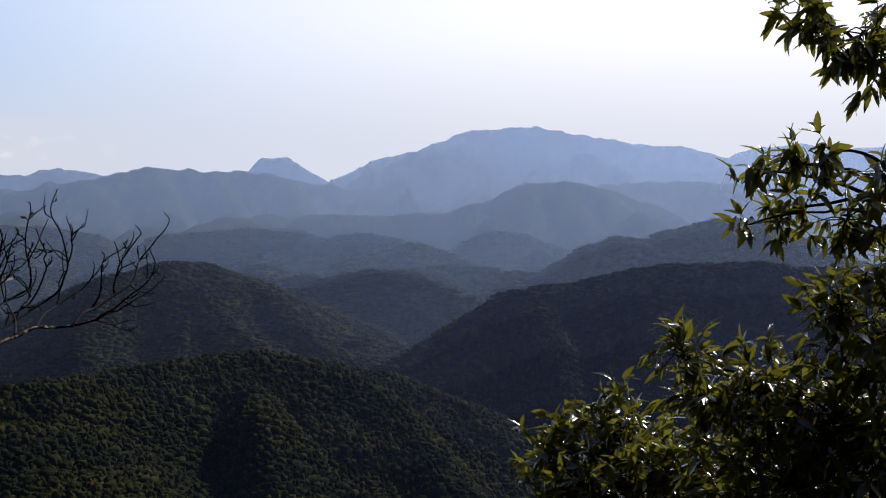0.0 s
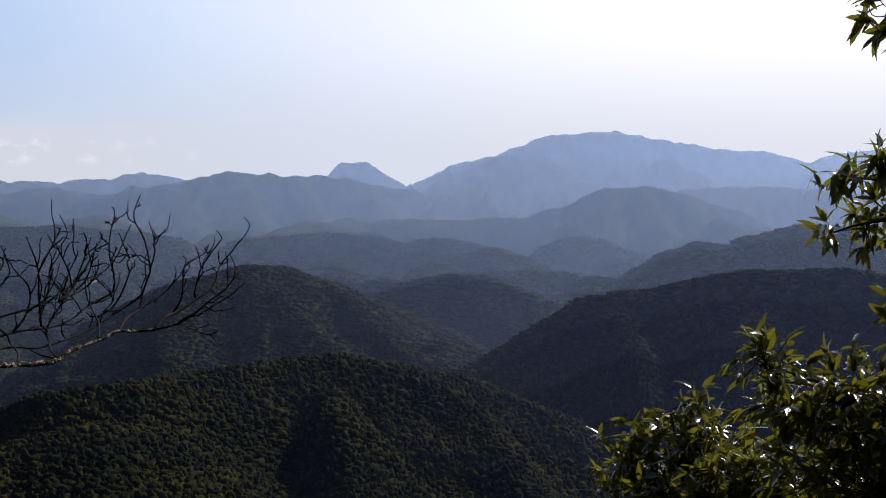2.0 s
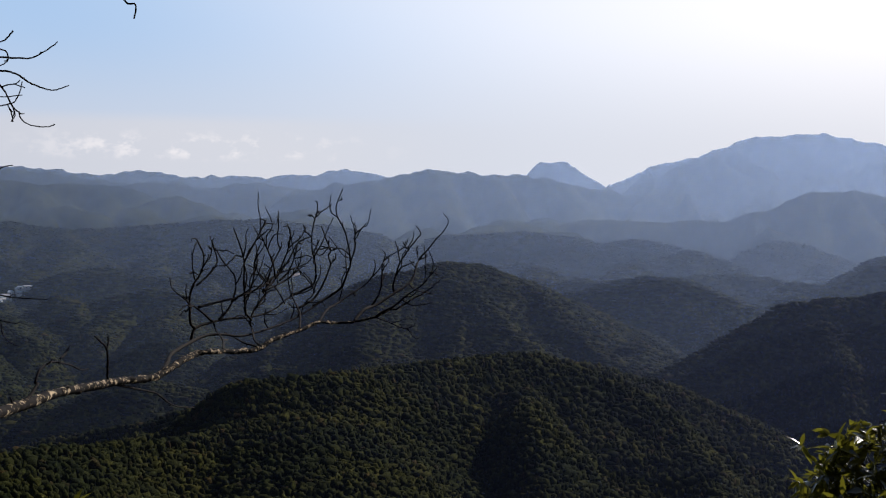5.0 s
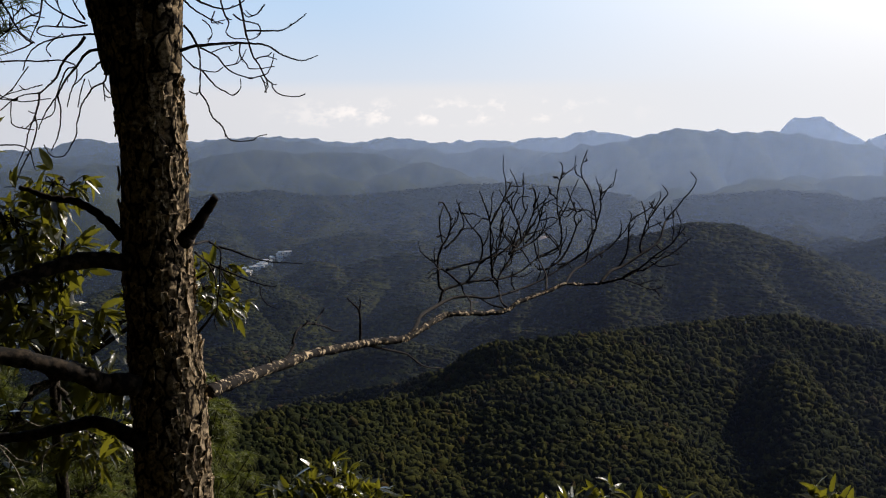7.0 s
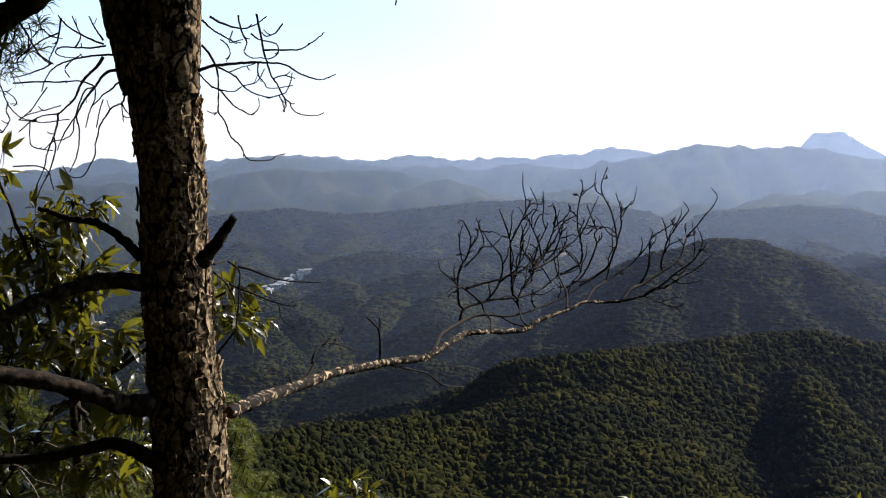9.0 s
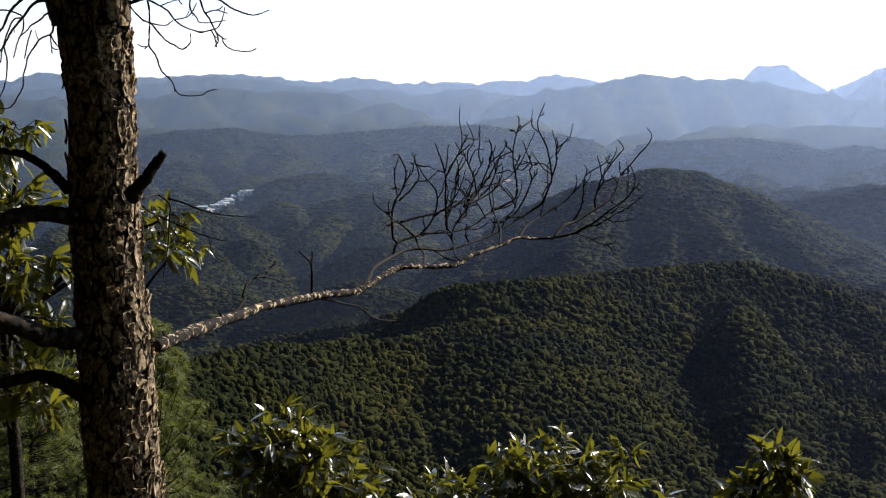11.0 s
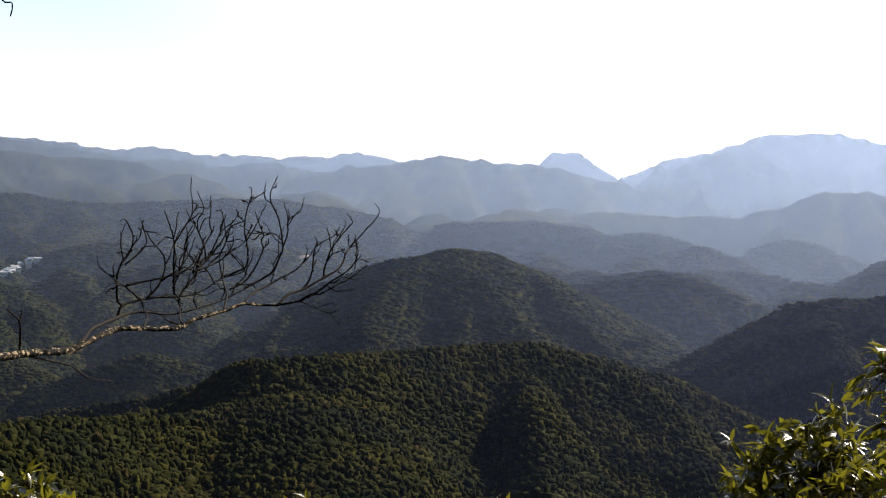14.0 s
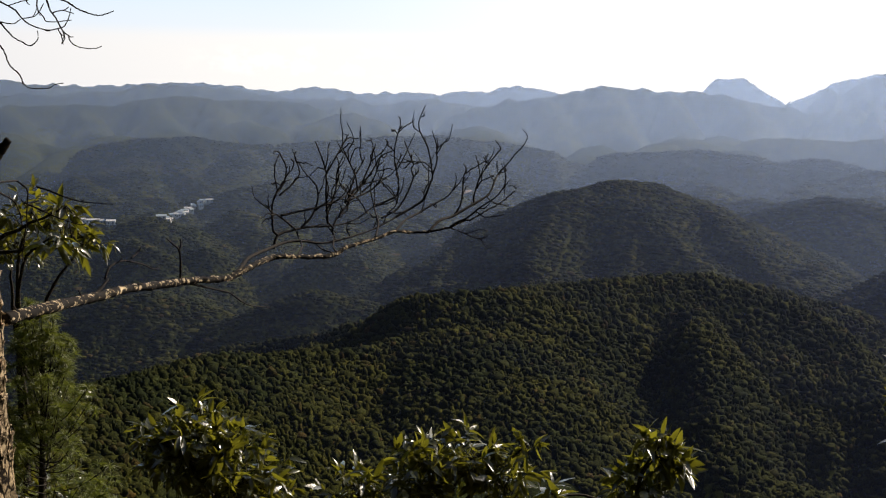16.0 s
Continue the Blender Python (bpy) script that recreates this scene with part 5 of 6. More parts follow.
shoot("twig", [(-2.028, 2.560, 0.261), (-2.011, 2.560, 0.283), (-2.020, 2.560, 0.307), (-2.033, 2.560, 0.334)], 0.0028799999999999997, 0.0012, 1)
shoot("twig", [(-2.048, 2.560, 0.193), (-2.060, 2.560, 0.214), (-2.038, 2.560, 0.232), (-2.010, 2.560, 0.244)], 0.00216, 0.0012, 1)
shoot("twig", [(-1.953, 2.560, 0.138), (-1.967, 2.560, 0.106), (-1.975, 2.560, 0.073)], 0.00216, 0.0012, 1)
shoot("twig", [(-1.758, 2.660, 0.201), (-1.735, 2.678, 0.211), (-1.720, 2.702, 0.215), (-1.700, 2.732, 0.219), (-1.684, 2.756, 0.221), (-1.672, 2.774, 0.223), (-1.655, 2.798, 0.222), (-1.639, 2.822, 0.222), (-1.623, 2.844, 0.215), (-1.609, 2.864, 0.200), (-1.591, 2.888, 0.190), (-1.575, 2.910, 0.184), (-1.562, 2.928, 0.189), (-1.548, 2.944, 0.198)], 0.00648, 0.0012, 1)
shoot("twig", [(-1.745, 2.660, 0.259), (-1.736, 2.676, 0.240), (-1.729, 2.688, 0.217), (-1.726, 2.694, 0.195), (-1.726, 2.695, 0.163), (-1.728, 2.695, 0.123), (-1.728, 2.695, 0.104), (-1.720, 2.708, 0.084), (-1.714, 2.720, 0.051), (-1.700, 2.742, 0.024), (-1.695, 2.750, 0.004), (-1.686, 2.764, -0.009), (-1.658, 2.804, -0.009), (-1.649, 2.816, 0.000), (-1.634, 2.836, 0.005)], 0.00396, 0.0012, 1)
shoot("twig", [(-1.667, 2.776, 0.337), (-1.662, 2.786, 0.285), (-1.659, 2.792, 0.245), (-1.655, 2.798, 0.225), (-1.650, 2.808, 0.192), (-1.642, 2.820, 0.172), (-1.632, 2.834, 0.141), (-1.624, 2.846, 0.129), (-1.618, 2.856, 0.108), (-1.600, 2.880, 0.097), (-1.578, 2.908, 0.098), (-1.571, 2.918, 0.104)], 0.0038, 0.0012, 1)
shoot("twig", [(-1.659, 2.792, 0.252), (-1.621, 2.846, 0.254), (-1.603, 2.870, 0.257), (-1.585, 2.894, 0.273), (-1.571, 2.912, 0.290), (-1.564, 2.920, 0.299)], 0.0036, 0.0012, 1)
shoot("twig", [(-1.725, 2.695, 0.209), (-1.713, 2.714, 0.200), (-1.701, 2.732, 0.187), (-1.692, 2.748, 0.167), (-1.682, 2.762, 0.154), (-1.670, 2.780, 0.146), (-1.654, 2.804, 0.141), (-1.636, 2.828, 0.147), (-1.628, 2.840, 0.155), (-1.621, 2.848, 0.179), (-1.618, 2.852, 0.200)], 0.00324, 0.0012, 1)
shoot("twig", [(-1.755, 2.660, 0.195), (-1.741, 2.672, 0.173), (-1.730, 2.690, 0.160), (-1.706, 2.726, 0.153), (-1.694, 2.744, 0.166)], 0.0028799999999999997, 0.0012, 1)
shoot("twig", [(-1.726, 2.695, 0.160), (-1.715, 2.714, 0.137), (-1.704, 2.732, 0.117), (-1.692, 2.750, 0.107), (-1.682, 2.764, 0.099), (-1.671, 2.780, 0.114), (-1.670, 2.780, 0.138)], 0.0028799999999999997, 0.0012, 1)
shoot("twig", [(-1.668, 2.780, 0.223), (-1.669, 2.780, 0.194), (-1.661, 2.792, 0.176), (-1.653, 2.804, 0.162), (-1.618, 2.853, 0.169)], 0.0028799999999999997, 0.0012, 1)
shoot("twig", [(-1.648, 2.810, 0.185), (-1.631, 2.834, 0.193), (-1.614, 2.858, 0.186)], 0.00252, 0.0012, 1)
shoot("twig", [(-1.732, 2.678, 0.325), (-1.717, 2.702, 0.312), (-1.690, 2.744, 0.301), (-1.669, 2.774, 0.311), (-1.652, 2.798, 0.332)], 0.00432, 0.0012, 1)
shoot("twig", [(-1.742, 2.661, 0.317), (-1.729, 2.684, 0.295), (-1.714, 2.708, 0.281), (-1.703, 2.726, 0.271), (-1.691, 2.744, 0.267)], 0.0036, 0.0012, 1)
shoot("twig", [(-1.693, 2.738, 0.332), (-1.690, 2.744, 0.296), (-1.683, 2.756, 0.270), (-1.688, 2.750, 0.246), (-1.676, 2.768, 0.233), (-1.663, 2.786, 0.234)], 0.00324, 0.0012, 1)
shoot("twig", [(-1.676, 2.764, 0.290), (-1.666, 2.780, 0.278), (-1.650, 2.804, 0.272), (-1.639, 2.820, 0.266), (-1.638, 2.822, 0.246), (-1.651, 2.804, 0.232), (-1.663, 2.786, 0.234)], 0.0028799999999999997, 0.0012, 1)
shoot("twig", [(-1.629, 2.832, 0.316), (-1.641, 2.816, 0.293), (-1.654, 2.798, 0.285), (-1.662, 2.786, 0.295)], 0.0028799999999999997, 0.0012, 1)
shoot("twig", [(-1.639, 2.824, 0.145), (-1.634, 2.832, 0.125), (-1.632, 2.836, 0.105)], 0.00216, 0.0012, 1)
shoot("twig", [(-1.692, 2.748, 0.167), (-1.673, 2.774, 0.175), (-1.665, 2.786, 0.191), (-1.659, 2.793, 0.208)], 0.00216, 0.0012, 1)
shoot("twig", [(-1.709, 2.720, 0.199), (-1.693, 2.744, 0.210), (-1.672, 2.774, 0.220)], 0.00216, 0.0012, 1)
shoot("twig", [(-1.632, 2.834, 0.141), (-1.629, 2.839, 0.122), (-1.635, 2.832, 0.106)], 0.00216, 0.0012, 1)
shoot("twig", [(-1.730, 2.692, 0.105), (-1.734, 2.686, 0.098)], 0.00216, 0.0012, 1)
shoot("twig", [(-1.720, 2.700, 0.274), (-1.711, 2.714, 0.262), (-1.707, 2.720, 0.242), (-1.714, 2.712, 0.222)], 0.00216, 0.0012, 1)
shoot("twig", [(-1.702, 2.726, 0.295), (-1.707, 2.720, 0.268), (-1.688, 2.748, 0.276)], 0.00216, 0.0012, 1)
shoot("twig", [(-1.791, 2.750, -0.258), (-1.922, 3.000, -0.273), (-1.900, 3.000, -0.281), (-1.879, 3.000, -0.299), (-1.881, 3.000, -0.336), (-1.885, 3.000, -0.381), (-1.893, 3.000, -0.442), (-1.903, 3.000, -0.487), (-1.895, 3.000, -0.510)], 0.0045, 0.0013, 1)
shoot("twig", [(-1.792, 2.750, -0.278), (-1.891, 2.950, -0.324), (-1.867, 2.950, -0.361), (-1.861, 2.950, -0.397)], 0.0045, 0.0013, 1)
shoot("twig", [(-2.110, 3.350, -0.321), (-2.064, 3.350, -0.330), (-2.007, 3.350, -0.348), (-1.941, 3.350, -0.360), (-1.885, 3.350, -0.362), (-1.829, 3.350, -0.363)], 0.005, 0.0013, 1)
shoot("twig", [(-2.042, 3.200, -0.356), (-1.990, 3.200, -0.374), (-1.945, 3.200, -0.389), (-1.899, 3.200, -0.403), (-1.845, 3.200, -0.413), (-1.827, 3.200, -0.410)], 0.004, 0.0013, 1)
shoot("twig", [(-1.942, 3.100, -0.371), (-1.919, 3.100, -0.401), (-1.907, 3.100, -0.413), (-1.879, 3.100, -0.417)], 0.003, 0.0013, 1)
shoot("twig", [(-1.882, 3.200, -0.411), (-1.877, 3.200, -0.442), (-1.856, 3.200, -0.465), (-1.829, 3.200, -0.474)], 0.0025, 0.0013, 1)
shoot("twig", [(-2.588, 2.750, -0.928), (-2.563, 2.750, -0.801), (-2.533, 2.750, -0.706), (-2.495, 2.750, -0.612)], 0.0035, 0.0014, 1, PALE_TWIG)
shoot("twig", [(-2.503, 2.750, -0.788), (-2.476, 2.750, -0.751), (-2.436, 2.750, -0.729), (-2.435, 2.750, -0.790)], 0.0035, 0.0014, 1, PALE_TWIG)
shoot("twig", [(-2.405, 2.750, -0.775), (-2.337, 2.750, -0.736), (-2.272, 2.750, -0.743), (-2.197, 2.750, -0.698)], 0.0035, 0.0014, 1, PALE_TWIG)
shoot("twig", [(-2.426, 2.750, -0.807), (-2.380, 2.750, -0.853), (-2.344, 2.750, -0.910)], 0.0035, 0.0014, 1, PALE_TWIG)
shoot("twig", [(-2.474, 2.750, -0.793), (-2.407, 2.750, -0.810), (-2.364, 2.750, -0.837), (-2.304, 2.750, -0.846)], 0.0035, 0.0014, 1, PALE_TWIG)
shoot("twig", [(-2.286, 2.750, -0.867), (-2.275, 2.750, -0.821), (-2.237, 2.750, -0.790), (-2.181, 2.750, -0.775)], 0.0035, 0.0014, 1, PALE_TWIG)


# needle tufts of the young pine below the lookout
def needles(points, count, length, seed):
    rng = np.random.RandomState(seed)
    vs, fs = [], []
    for p in points:
        for k in range(count):
            d = rng.normal(0, 1, 3)
            d /= np.linalg.norm(d)
            d[2] = d[2] * 0.7 + 0.15
            s = np.cross(d, rng.normal(0, 1, 3))
            s *= 0.0011 / (np.linalg.norm(s) + 1e-9)
            e = np.array(p) + d * length * rng.uniform(0.7, 1.1) + (0, 0, -0.012)
            m = np.array(p) + d * length * 0.5
            at = len(vs)
            vs += [np.array(p) - s, np.array(p) + s, m + s, m - s, e + s * 0.3, e - s * 0.3]
            fs += [(at, at + 1, at + 2, at + 3), (at + 3, at + 2, at + 4, at + 5)]
    return np.array(vs), np.array(fs)


part("needles", mesh_from("needles", *needles([np.array((-2.042, 2.370, 0.271)) + np.random.RandomState(70 + k).normal(0, 0.035, 3) for k in range(26)] + [np.array((-2.134, 2.370, 0.234)) + np.random.RandomState(20 + k).normal(0, 0.045, 3) for k in range(26)], 14, 0.05, 8), NEEDLE), HOLDER[1], "sparse dry needles", "stuff")


# ---- broad-leaved trees and shrubs round the lookout ----
def leaf_shape(width, droop, fold, seed):
    rng = np.random.RandomState(seed)
    n = 10
    v, f = [], []
    twist = rng.uniform(-0.25, 0.25)
    for i in range(n):
        s = i / (n - 1)
        w = width * math.sin(math.pi * min(1, s * 0.97 + 0.03) ** 0.8) ** 0.8 * (1.0 if i % 2 else 0.86) * 0.5 + 0.004
        z = -droop * s * s
        for q in (-1, 0, 1):
            a = twist * s
            v.append((q * w * math.cos(a), s, z + fold * w * abs(q) + q * w * math.sin(a) + rng.uniform(-0.008, 0.008)))
    for i in range(n - 1):
        for j in (0, 1):
            a = i * 3 + j
            f.append((a, a + 1, a + 4, a + 3))
    return np.array(v), np.array(f)


LEAVES = [leaf_shape(w, d, fo, k) for k, (w, d, fo) in enumerate([(0.31, 0.10, 0.35), (0.34, 0.22, 0.25), (0.30, 0.32, 0.5), (0.36, 0.16, 0.15), (0.31, 0.45, 0.4), (0.28, 0.05, 0.6)])]
LEAF_MESHES = [mesh_from("leaf", v, f, LEAF) for v, f in LEAVES]


def leafy(name, label, category, base, hub, clusters, density, leaf_size, seed, droop=0.25):
    rng = np.random.RandomState(seed)
    root = thing(name, base, label, category, "broad-leaved growth below the lookout")
    base, hub = np.array(base, float), np.array(hub, float)
    mid = (base + hub) / 2 + rng.normal(0, 0.06, 3)
    part("trunk", mesh_from("trunk", *tube([base - (0, 0, 0.15), mid, hub], 0.045, 0.022, 9, 6, 0.05, 0.004, seed), STEM), root)
    twigs, mats = [], []
    for cx, cy, cz, r in clusters:
        c = np.array((cx, cy, cz))
        sag = (hub + c) / 2 + (0, 0, 0.10 * np.linalg.norm(c - hub)) + rng.normal(0, 0.04, 3)
        part("branch", mesh_from("branch", *tube([hub, sag, c], 0.014, 0.005, 6, 6, 0.06, 0.004, rng.randint(9999)), STEM), root)
        for k in range(max(4, int(density * (r / 0.3) ** 2))):
            d = rng.normal(0, 1, 3)
            d /= np.linalg.norm(d)
            d[2] = d[2] * 0.8 + 0.12
            reach = r * rng.uniform(0.45, 1.05)
            e = c + d * reach * (1, 1.1, 1)
            s = c + d * reach * 0.25 + rng.normal(0, 0.02, 3)
            bend = (s + e) / 2 + rng.normal(0, 0.02, 3) - (0, 0, 0.03)
            twigs.append(tube([c, s, bend, e], 0.0035, 0.0014, 4, 3, 0.05, 0.0, k))
            path = smooth_path([s, bend, e], 5)
            along = e - s
            along /= np.linalg.norm(along) + 1e-9
            for q in range(rng.randint(6, 11)):
                tip = q < 4
                p = path[-1] if tip else path[rng.randint(2, len(path))]
                dr = along * (0.8 if tip else 0.3) + rng.normal(0, 0.55, 3)
                dr[2] -= droop * rng.uniform(0, 1.6)
                dr /= np.linalg.norm(dr)
                up = np.array((0, 0, 1.0)) + rng.normal(0, 0.6, 3)
                x = np.cross(dr, up)
                x /= np.linalg.norm(x) + 1e-9
                zv = np.cross(x, dr)
                size = leaf_size * rng.uniform(0.55, 1.2)
                m = np.eye(4)
                m[:3, 0], m[:3, 1], m[:3, 2], m[:3, 3] = x * size, dr * size, zv * size, p
                mats.append((m, rng.randint(len(LEAVES))))
    part("twig_growth", mesh_from("twig_growth", *joined(twigs), STEM), root, kind="stuff")
    rng.shuffle(mats)
    back = Matrix.Translation(-Vector(base))
    for m, k in mats[:300]:
        ob = new("leaf", LEAF_MESHES[k])
        ob.parent = root
        ob.matrix_parent_inverse = back
        ob.matrix_basis = Matrix(m.tolist())
    if len(mats) > 300:
        pieces = [(LEAVES[k][0] @ m[:3, :3].T + m[:3, 3], LEAVES[k][1]) for m, k in mats[300:]]
        part("foliage", mesh_from("foliage", *joined(pieces), LEAF), root, kind="stuff")
    return root


def on_land(x, y):
    return (x, y, float(land(np.array([x]), np.array([y]))[0]))


SHRUB = [
    (0.65, 7.79, -1.68, 0.26),
    (1.03, 7.77, -1.58, 0.31),
    (1.36, 7.68, -1.76, 0.38),
    (0.71, 7.53, -1.89, 0.30),
    (1.67, 7.42, -1.74, 0.40),
    (1.10, 7.50, -1.82, 0.40),
    (0.99, 7.82, -1.35, 0.14),
    (0.68, 7.83, -1.50, 0.09),
    (1.97, 7.10, -1.85, 0.49),
]
RIGHT_LOW = [
    (1.19, 6.43, -0.91, 0.19),
    (1.50, 6.34, -1.06, 0.28),
    (1.81, 6.24, -1.19, 0.40),
    (2.04, 6.22, -0.80, 0.34),
    (1.92, 6.28, -0.64, 0.20),
    (2.12, 6.23, -0.50, 0.20),
    (1.67, 6.21, -1.51, 0.48),
    (2.07, 6.12, -1.33, 0.46),
    (1.30, 6.58, -1.13, 0.21),
]
RIGHT_HIGH = [
    (1.39, 5.84, 0.01, 0.12),
    (1.60, 5.78, 0.03, 0.17),
    (1.54, 5.80, -0.19, 0.18),
    (1.77, 5.73, -0.21, 0.21),
    (1.90, 5.69, -0.02, 0.18),
    (1.36, 5.84, -0.24, 0.08),
    (1.66, 5.76, 0.11, 0.08),
]
TOP = [
    (1.40, 4.97, 0.61, 0.17),
    (1.58, 4.93, 0.51, 0.22),
    (1.62, 4.93, 0.34, 0.10),
    (1.46, 4.97, 0.45, 0.12),
]
MID_A = [
    (-3.96, 7.34, -2.46, 0.33),
    (-4.10, 7.29, -2.35, 0.19),
    (-3.77, 7.47, -2.40, 0.27),
    (-3.60, 7.48, -2.65, 0.35),
    (-3.91, 7.46, -2.16, 0.14),
]
MID_B = [
    (-2.19, 8.13, -2.49, 0.25),
    (-2.53, 7.96, -2.66, 0.31),
    (-1.99, 8.14, -2.65, 0.27),
    (-2.88, 7.80, -2.73, 0.27),
    (-1.87, 8.26, -2.39, 0.10),
    (-2.49, 8.04, -2.44, 0.16),
]
MID_C = [
    (-0.82, 7.31, -2.09, 0.15),
    (-0.90, 7.24, -2.26, 0.17),
    (-0.75, 7.35, -1.97, 0.08),
    (-0.69, 7.31, -2.16, 0.08),
    (-1.39, 7.11, -2.33, 0.06),
]
LEFT = [
    (-3.75, 4.13, -0.00, 0.12),
    (-3.51, 4.33, -0.17, 0.13),
    (-3.63, 4.23, -0.32, 0.21),
    (-3.69, 4.15, -0.55, 0.24),
    (-3.49, 4.33, -0.49, 0.19),
    (-3.46, 4.32, -0.72, 0.17),
    (-3.67, 4.12, -0.77, 0.21),
    (-2.97, 4.67, -0.70, 0.08),
    (-3.58, 4.13, -1.11, 0.15),
    (-3.35, 4.30, -1.21, 0.21),
    (-3.66, 3.99, -1.31, 0.15),
    (-2.97, 4.70, -0.53, 0.06),
    (-3.30, 4.39, -0.97, 0.14),
]
LEFT_B = [
    (-3.98, 6.10, -0.81, 0.17),
    (-4.21, 6.10, -0.74, 0.19),
    (-3.85, 6.10, -0.88, 0.13),
    (-4.35, 6.10, -0.94, 0.18),
    (-4.15, 6.10, -1.42, 0.10),
    (-4.03, 6.10, -1.80, 0.14),
    (-4.22, 6.10, -1.92, 0.16),
    (-4.15, 6.10, -2.32, 0.20),
]
leafy("chestnut_shrub", "glossy-leaved chestnut shrub catching the sun on its tips", "shrub", on_land(1.4, 7.9), (1.3, 7.8, -2.2), SHRUB, 44, 0.115, 1)
leafy("chestnut_tree", "dark chestnut tree in shade with sunlit leaf edges", "tree", on_land(2.5, 6.4), (2.25, 6.35, -1.5), RIGHT_LOW, 46, 0.110, 2)
leafy("chestnut_tree", "backlit chestnut tree with drooping toothed leaves against the sky", "tree", on_land(2.6, 5.9), (2.3, 5.75, -0.3), RIGHT_HIGH + TOP, 40, 0.100, 3, 0.4)
leafy("oak_shrub", "young oak crown with shining leaves in a clump", "shrub", on_land(-3.8, 7.5), (-3.8, 7.5, -2.9), MID_A, 48, 0.12, 4)
leafy("oak_shrub", "low oak crown with yellow-green leaf tips", "shrub", on_land(-2.4, 8.1), (-2.4, 8.1, -3.0), MID_B, 48, 0.12, 5)
leafy("oak_shrub", "slender oak sapling with large hanging leaves", "shrub", on_land(-0.9, 7.3), (-0.9, 7.3, -2.6), MID_C, 56, 0.13, 6)
leafy("oak_tree", "leafy oak with shining and backlit leaves behind the pine trunk", "tree", on_land(-3.7, 4.5), (-3.6, 4.4, -1.0), LEFT, 54, 0.10, 7, 0.4)
leafy("oak_sapling", "thin oak sapling beside the pine trunk", "shrub", on_land(-4.45, 6.25), (-4.35, 6.15, -1.60), LEFT_B, 50, 0.085, 8, 0.4)


# ---- a young pine below the lookout ----
def young_pine(cx, cy, top, deep, spread, count, seed):
    base = on_land(cx - 0.1, cy)
    young = thing("young_pine", base, "young pine with soft green needles below the lookout", "tree", "broad-leaved growth below the lookout")
    part("trunk", mesh_from("trunk", *tube([(base[0], base[1], base[2] - 0.15), (cx - 0.05, cy, (base[2] + top) / 2), (cx, cy, top - 0.05)], 0.035, 0.008, 8, 6, 0.05, 0.003, seed), STEM), young)
    rng = np.random.RandomState(seed)
    spots, twigs = [], []
    for k in range(count):
        q = rng.uniform(0, 1)
        z = top - deep * q
        reach = (0.08 + spread * q) * rng.uniform(0.4, 1.1)
        th = rng.uniform(0, 2 * math.pi)
        a = np.array((cx, cy, z - 0.10))
        e = np.array((cx + math.cos(th) * reach, cy + math.sin(th) * reach, z + rng.uniform(0.0, 0.12)))
        twigs.append(tube([a, (a + e) / 2 - (0, 0, 0.03), e], 0.003, 0.0015, 4, 3, 0.05, 0, k))
        spots += [e, (a + 2 * e) / 3, (a + 5 * e) / 6 + (0, 0, 0.03)]
    part("twig_growth", mesh_from("twig_growth", *joined(twigs), TWIG), young, kind="stuff")
    part("needles", mesh_from("needles", *needles(spots, 44, 0.048, seed), NEEDLE), young, kind="stuff")


young_pine(-2.85, 4.36, -1.0, 1.1, 0.36, 170, 5)
young_pine(-4.68, 5.20, -1.09, 1.0, 0.60, 210, 12)
young_pine(-4.45, 5.60, -1.25, 1.0, 0.50, 210, 13)


# ---- the village on the valley floor and the bare ground beyond ----
def box(cx, cy, z0, z1, w, d, turn):
    c, s = math.cos(turn), math.sin(turn)
    v = [(cx + x * c - y * s, cy + x * s + y * c, z) for z in (z0, z1) for x, y in ((-w / 2, -d / 2), (w / 2, -d / 2), (w / 2, d / 2), (-w / 2, d / 2))]
    return v, [(0, 3, 2, 1), (4, 5, 6, 7), (0, 1, 5, 4), (1, 2, 6, 5), (2, 3, 7, 6), (3, 0, 4, 7)]


def gable(cx, cy, z0, rise, w, d, turn):
    c, s = math.cos(turn), math.sin(turn)
    pts = [(-w / 2, -d / 2, 0), (w / 2, -d / 2, 0), (w / 2, d / 2, 0), (-w / 2, d / 2, 0), (-w / 2, 0, rise), (w / 2, 0, rise)]
    v = [(cx + x * c - y * s, cy + x * s + y * c, z0 + z) for x, y, z in pts]
    return v, [(0, 1, 5, 4), (2, 3, 4, 5), (3, 0, 4, 4), (1, 2, 5, 5), (0, 3, 2, 1)]


def seen(az, el):
    """How far off the land first rises to an elevation, along an azimuth, from the lookout."""
    r = np.arange(1050.0, 4800.0, 4.0)
    z = land(-math.sin(radians(az)) * r, math.cos(radians(az)) * r)
    return float(r[np.argmax(z / r >= math.tan(radians(el)))])


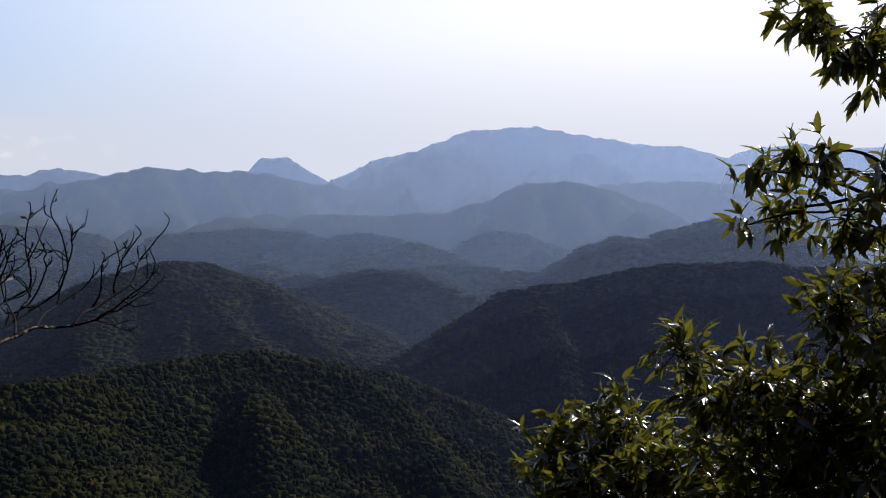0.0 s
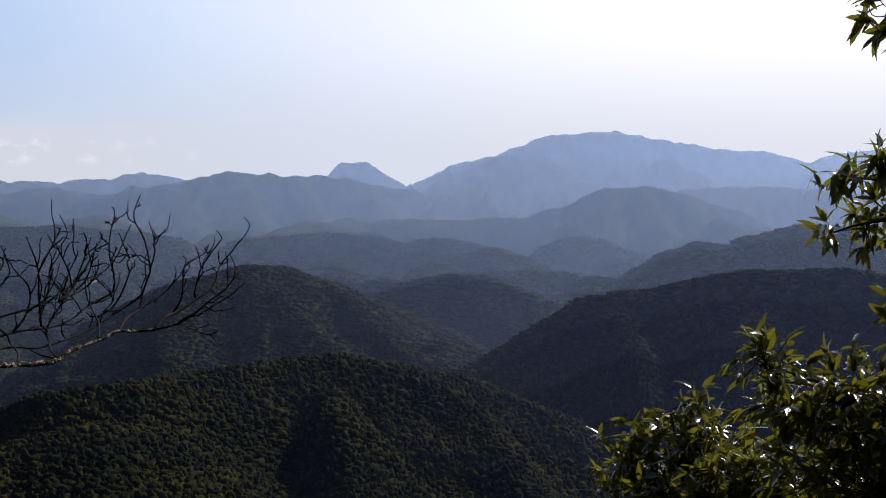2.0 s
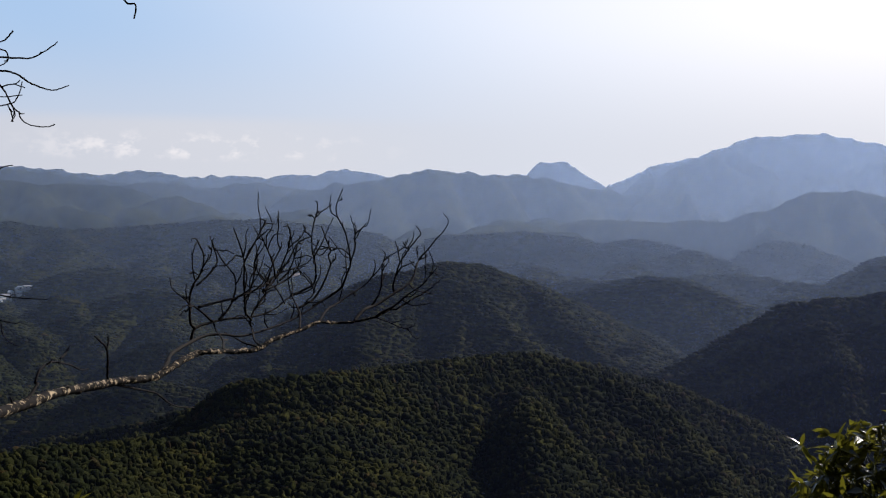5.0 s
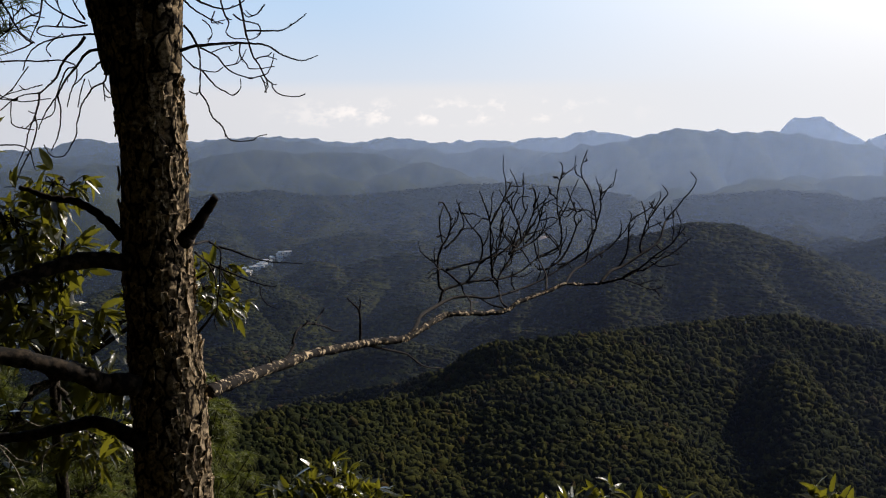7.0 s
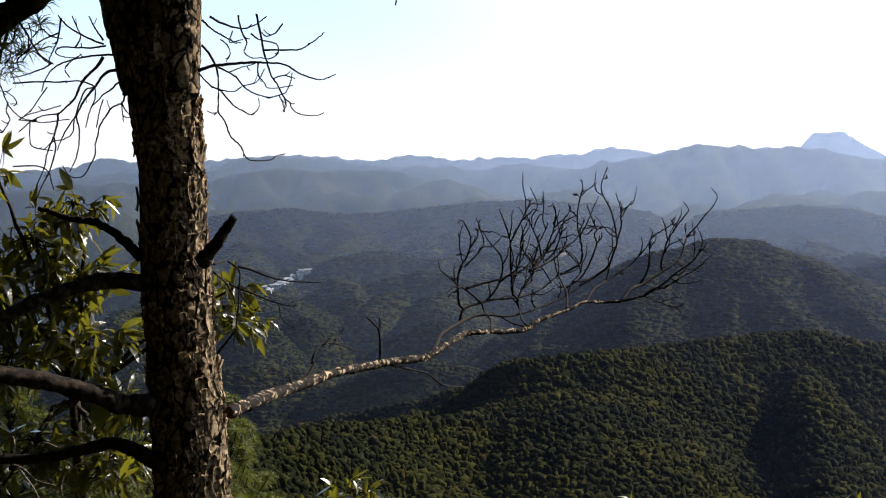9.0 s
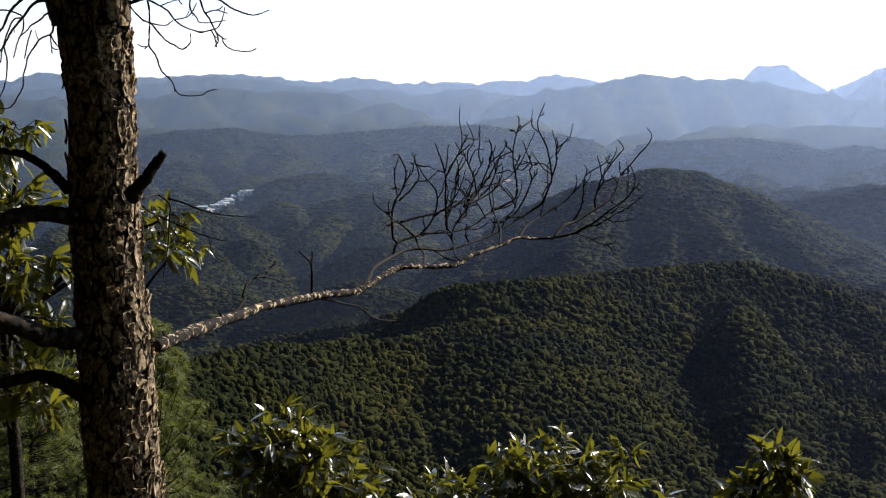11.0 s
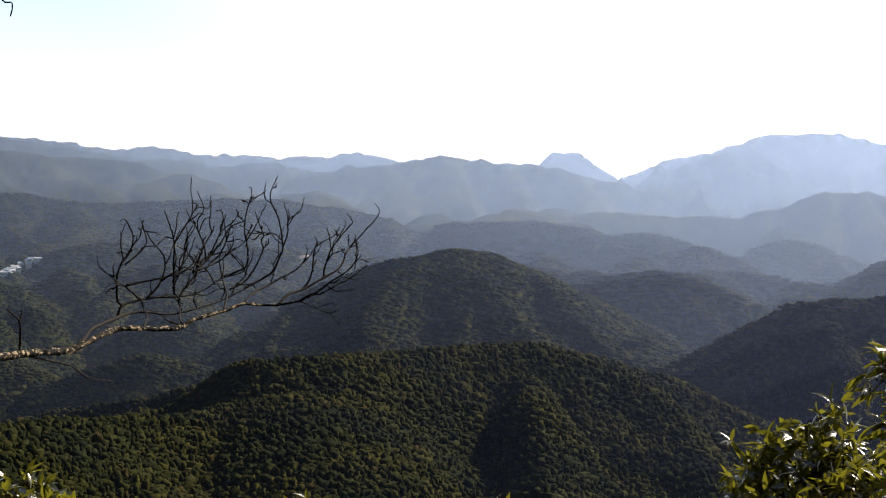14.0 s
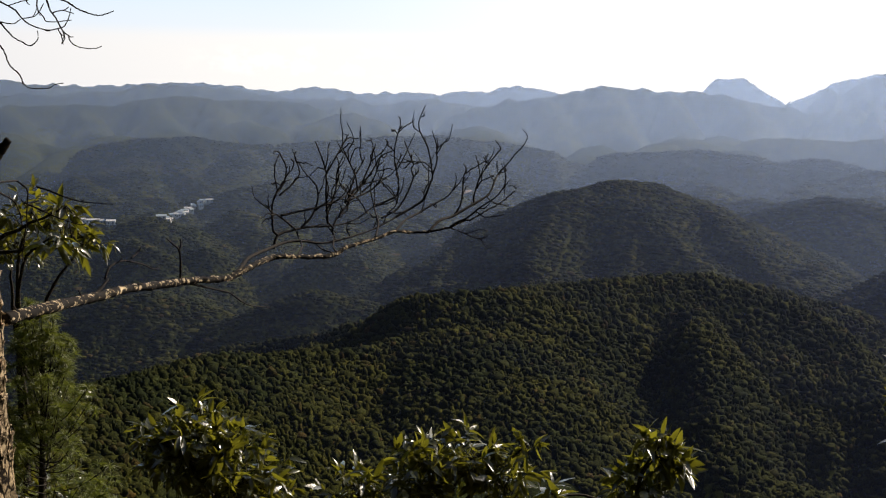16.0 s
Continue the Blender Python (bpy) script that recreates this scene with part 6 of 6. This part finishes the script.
def house(az, el, w, d, h, turn, roof, label):
    r = seen(az, el)
    x, y = -math.sin(radians(az)) * r, math.cos(radians(az)) * r
    z = float(land(np.array([x]), np.array([y]))[0])
    root = thing("house", (x, y, z), label, "house", "houses of the village")
    part("wall", mesh_from("wall", *box(x, y, z - 3, z + h, w, d, turn), HOUSE_WALL, False), root)
    v, f = gable(x, y, z + h, d * 0.22, w + 1.0, d + 1.0, turn)
    part("roof", mesh_from("roof", v, [q for q in f if len(set(q)) == 4] + [(3, 0, 4, 3), (1, 2, 5, 1)][:0], roof, False), root)
    for k in range(max(2, int(w / 5))):
        off = -w / 2 + (k + 0.5) * w / max(2, int(w / 5))
        c, s = math.cos(turn), math.sin(turn)
        px, py = x + off * c + (d / 2) * s, y + off * s - (d / 2) * c
        part("window", mesh_from("window", *box(px, py, z + h * 0.35, z + h * 0.75, 1.8, 0.16, turn), PANE_DARK, False), root)


rng = np.random.RandomState(31)
for k in range(26):
    s = k / 25
    house(31.6 - 1.75 * s + rng.uniform(-0.2, 0.2), -5.85 + 0.75 * s + rng.uniform(-0.08, 0.08), rng.uniform(6, 12), rng.uniform(5, 7), rng.uniform(3.4, 5.0), rng.uniform(-0.5, 0.5) + 0.5,
          (ROOF_BLUE, ROOF_PALE)[rng.randint(2)], ("small pale house with a blue metal roof", "low white house with a light roof")[k % 2])
for k in range(5):
    house(35.0 - 0.30 * k, -5.95 + 0.05 * (k % 2), rng.uniform(9, 17), 8, rng.uniform(4, 8), 0.5, ROOF_PALE, "white multi-storey building at the edge of the village")


def patch(name, az, el, half_az, half_r, lift, mat, label, seed):
    """A clearing laid over the land, with an uneven edge."""
    n, rows = 40, 8
    r = seen(az, el)
    v, f = [], []
    for i in range(rows + 1):
        for k in range(n):
            a = 2 * math.pi * k / n
            edge = 1 + 0.28 * noise.noise(Vector((math.cos(a) * 1.7, math.sin(a) * 1.7, seed)))
            q = i / rows * edge
            aa, rr = radians(az + half_az * q * math.cos(a)), r + half_r * q * math.sin(a)
            v.append((-math.sin(aa) * rr, math.cos(aa) * rr, 0))
    v = np.array(v)
    v[:, 2] = land(v[:, 0], v[:, 1]) + lift
    for i in range(rows):
        for k in range(n):
            f.append((i * n + k, (i + 1) * n + k, (i + 1) * n + (k + 1) % n, i * n + (k + 1) % n))
    tagged(new(name, mesh_from(name, v, f, mat)), label, "clearing", kind="structure")


patch("clearing", 18.6, -4.60, 0.36, 8, 4.0, EARTH, "bare tan earth of a quarry cut in the wooded valley", 3)
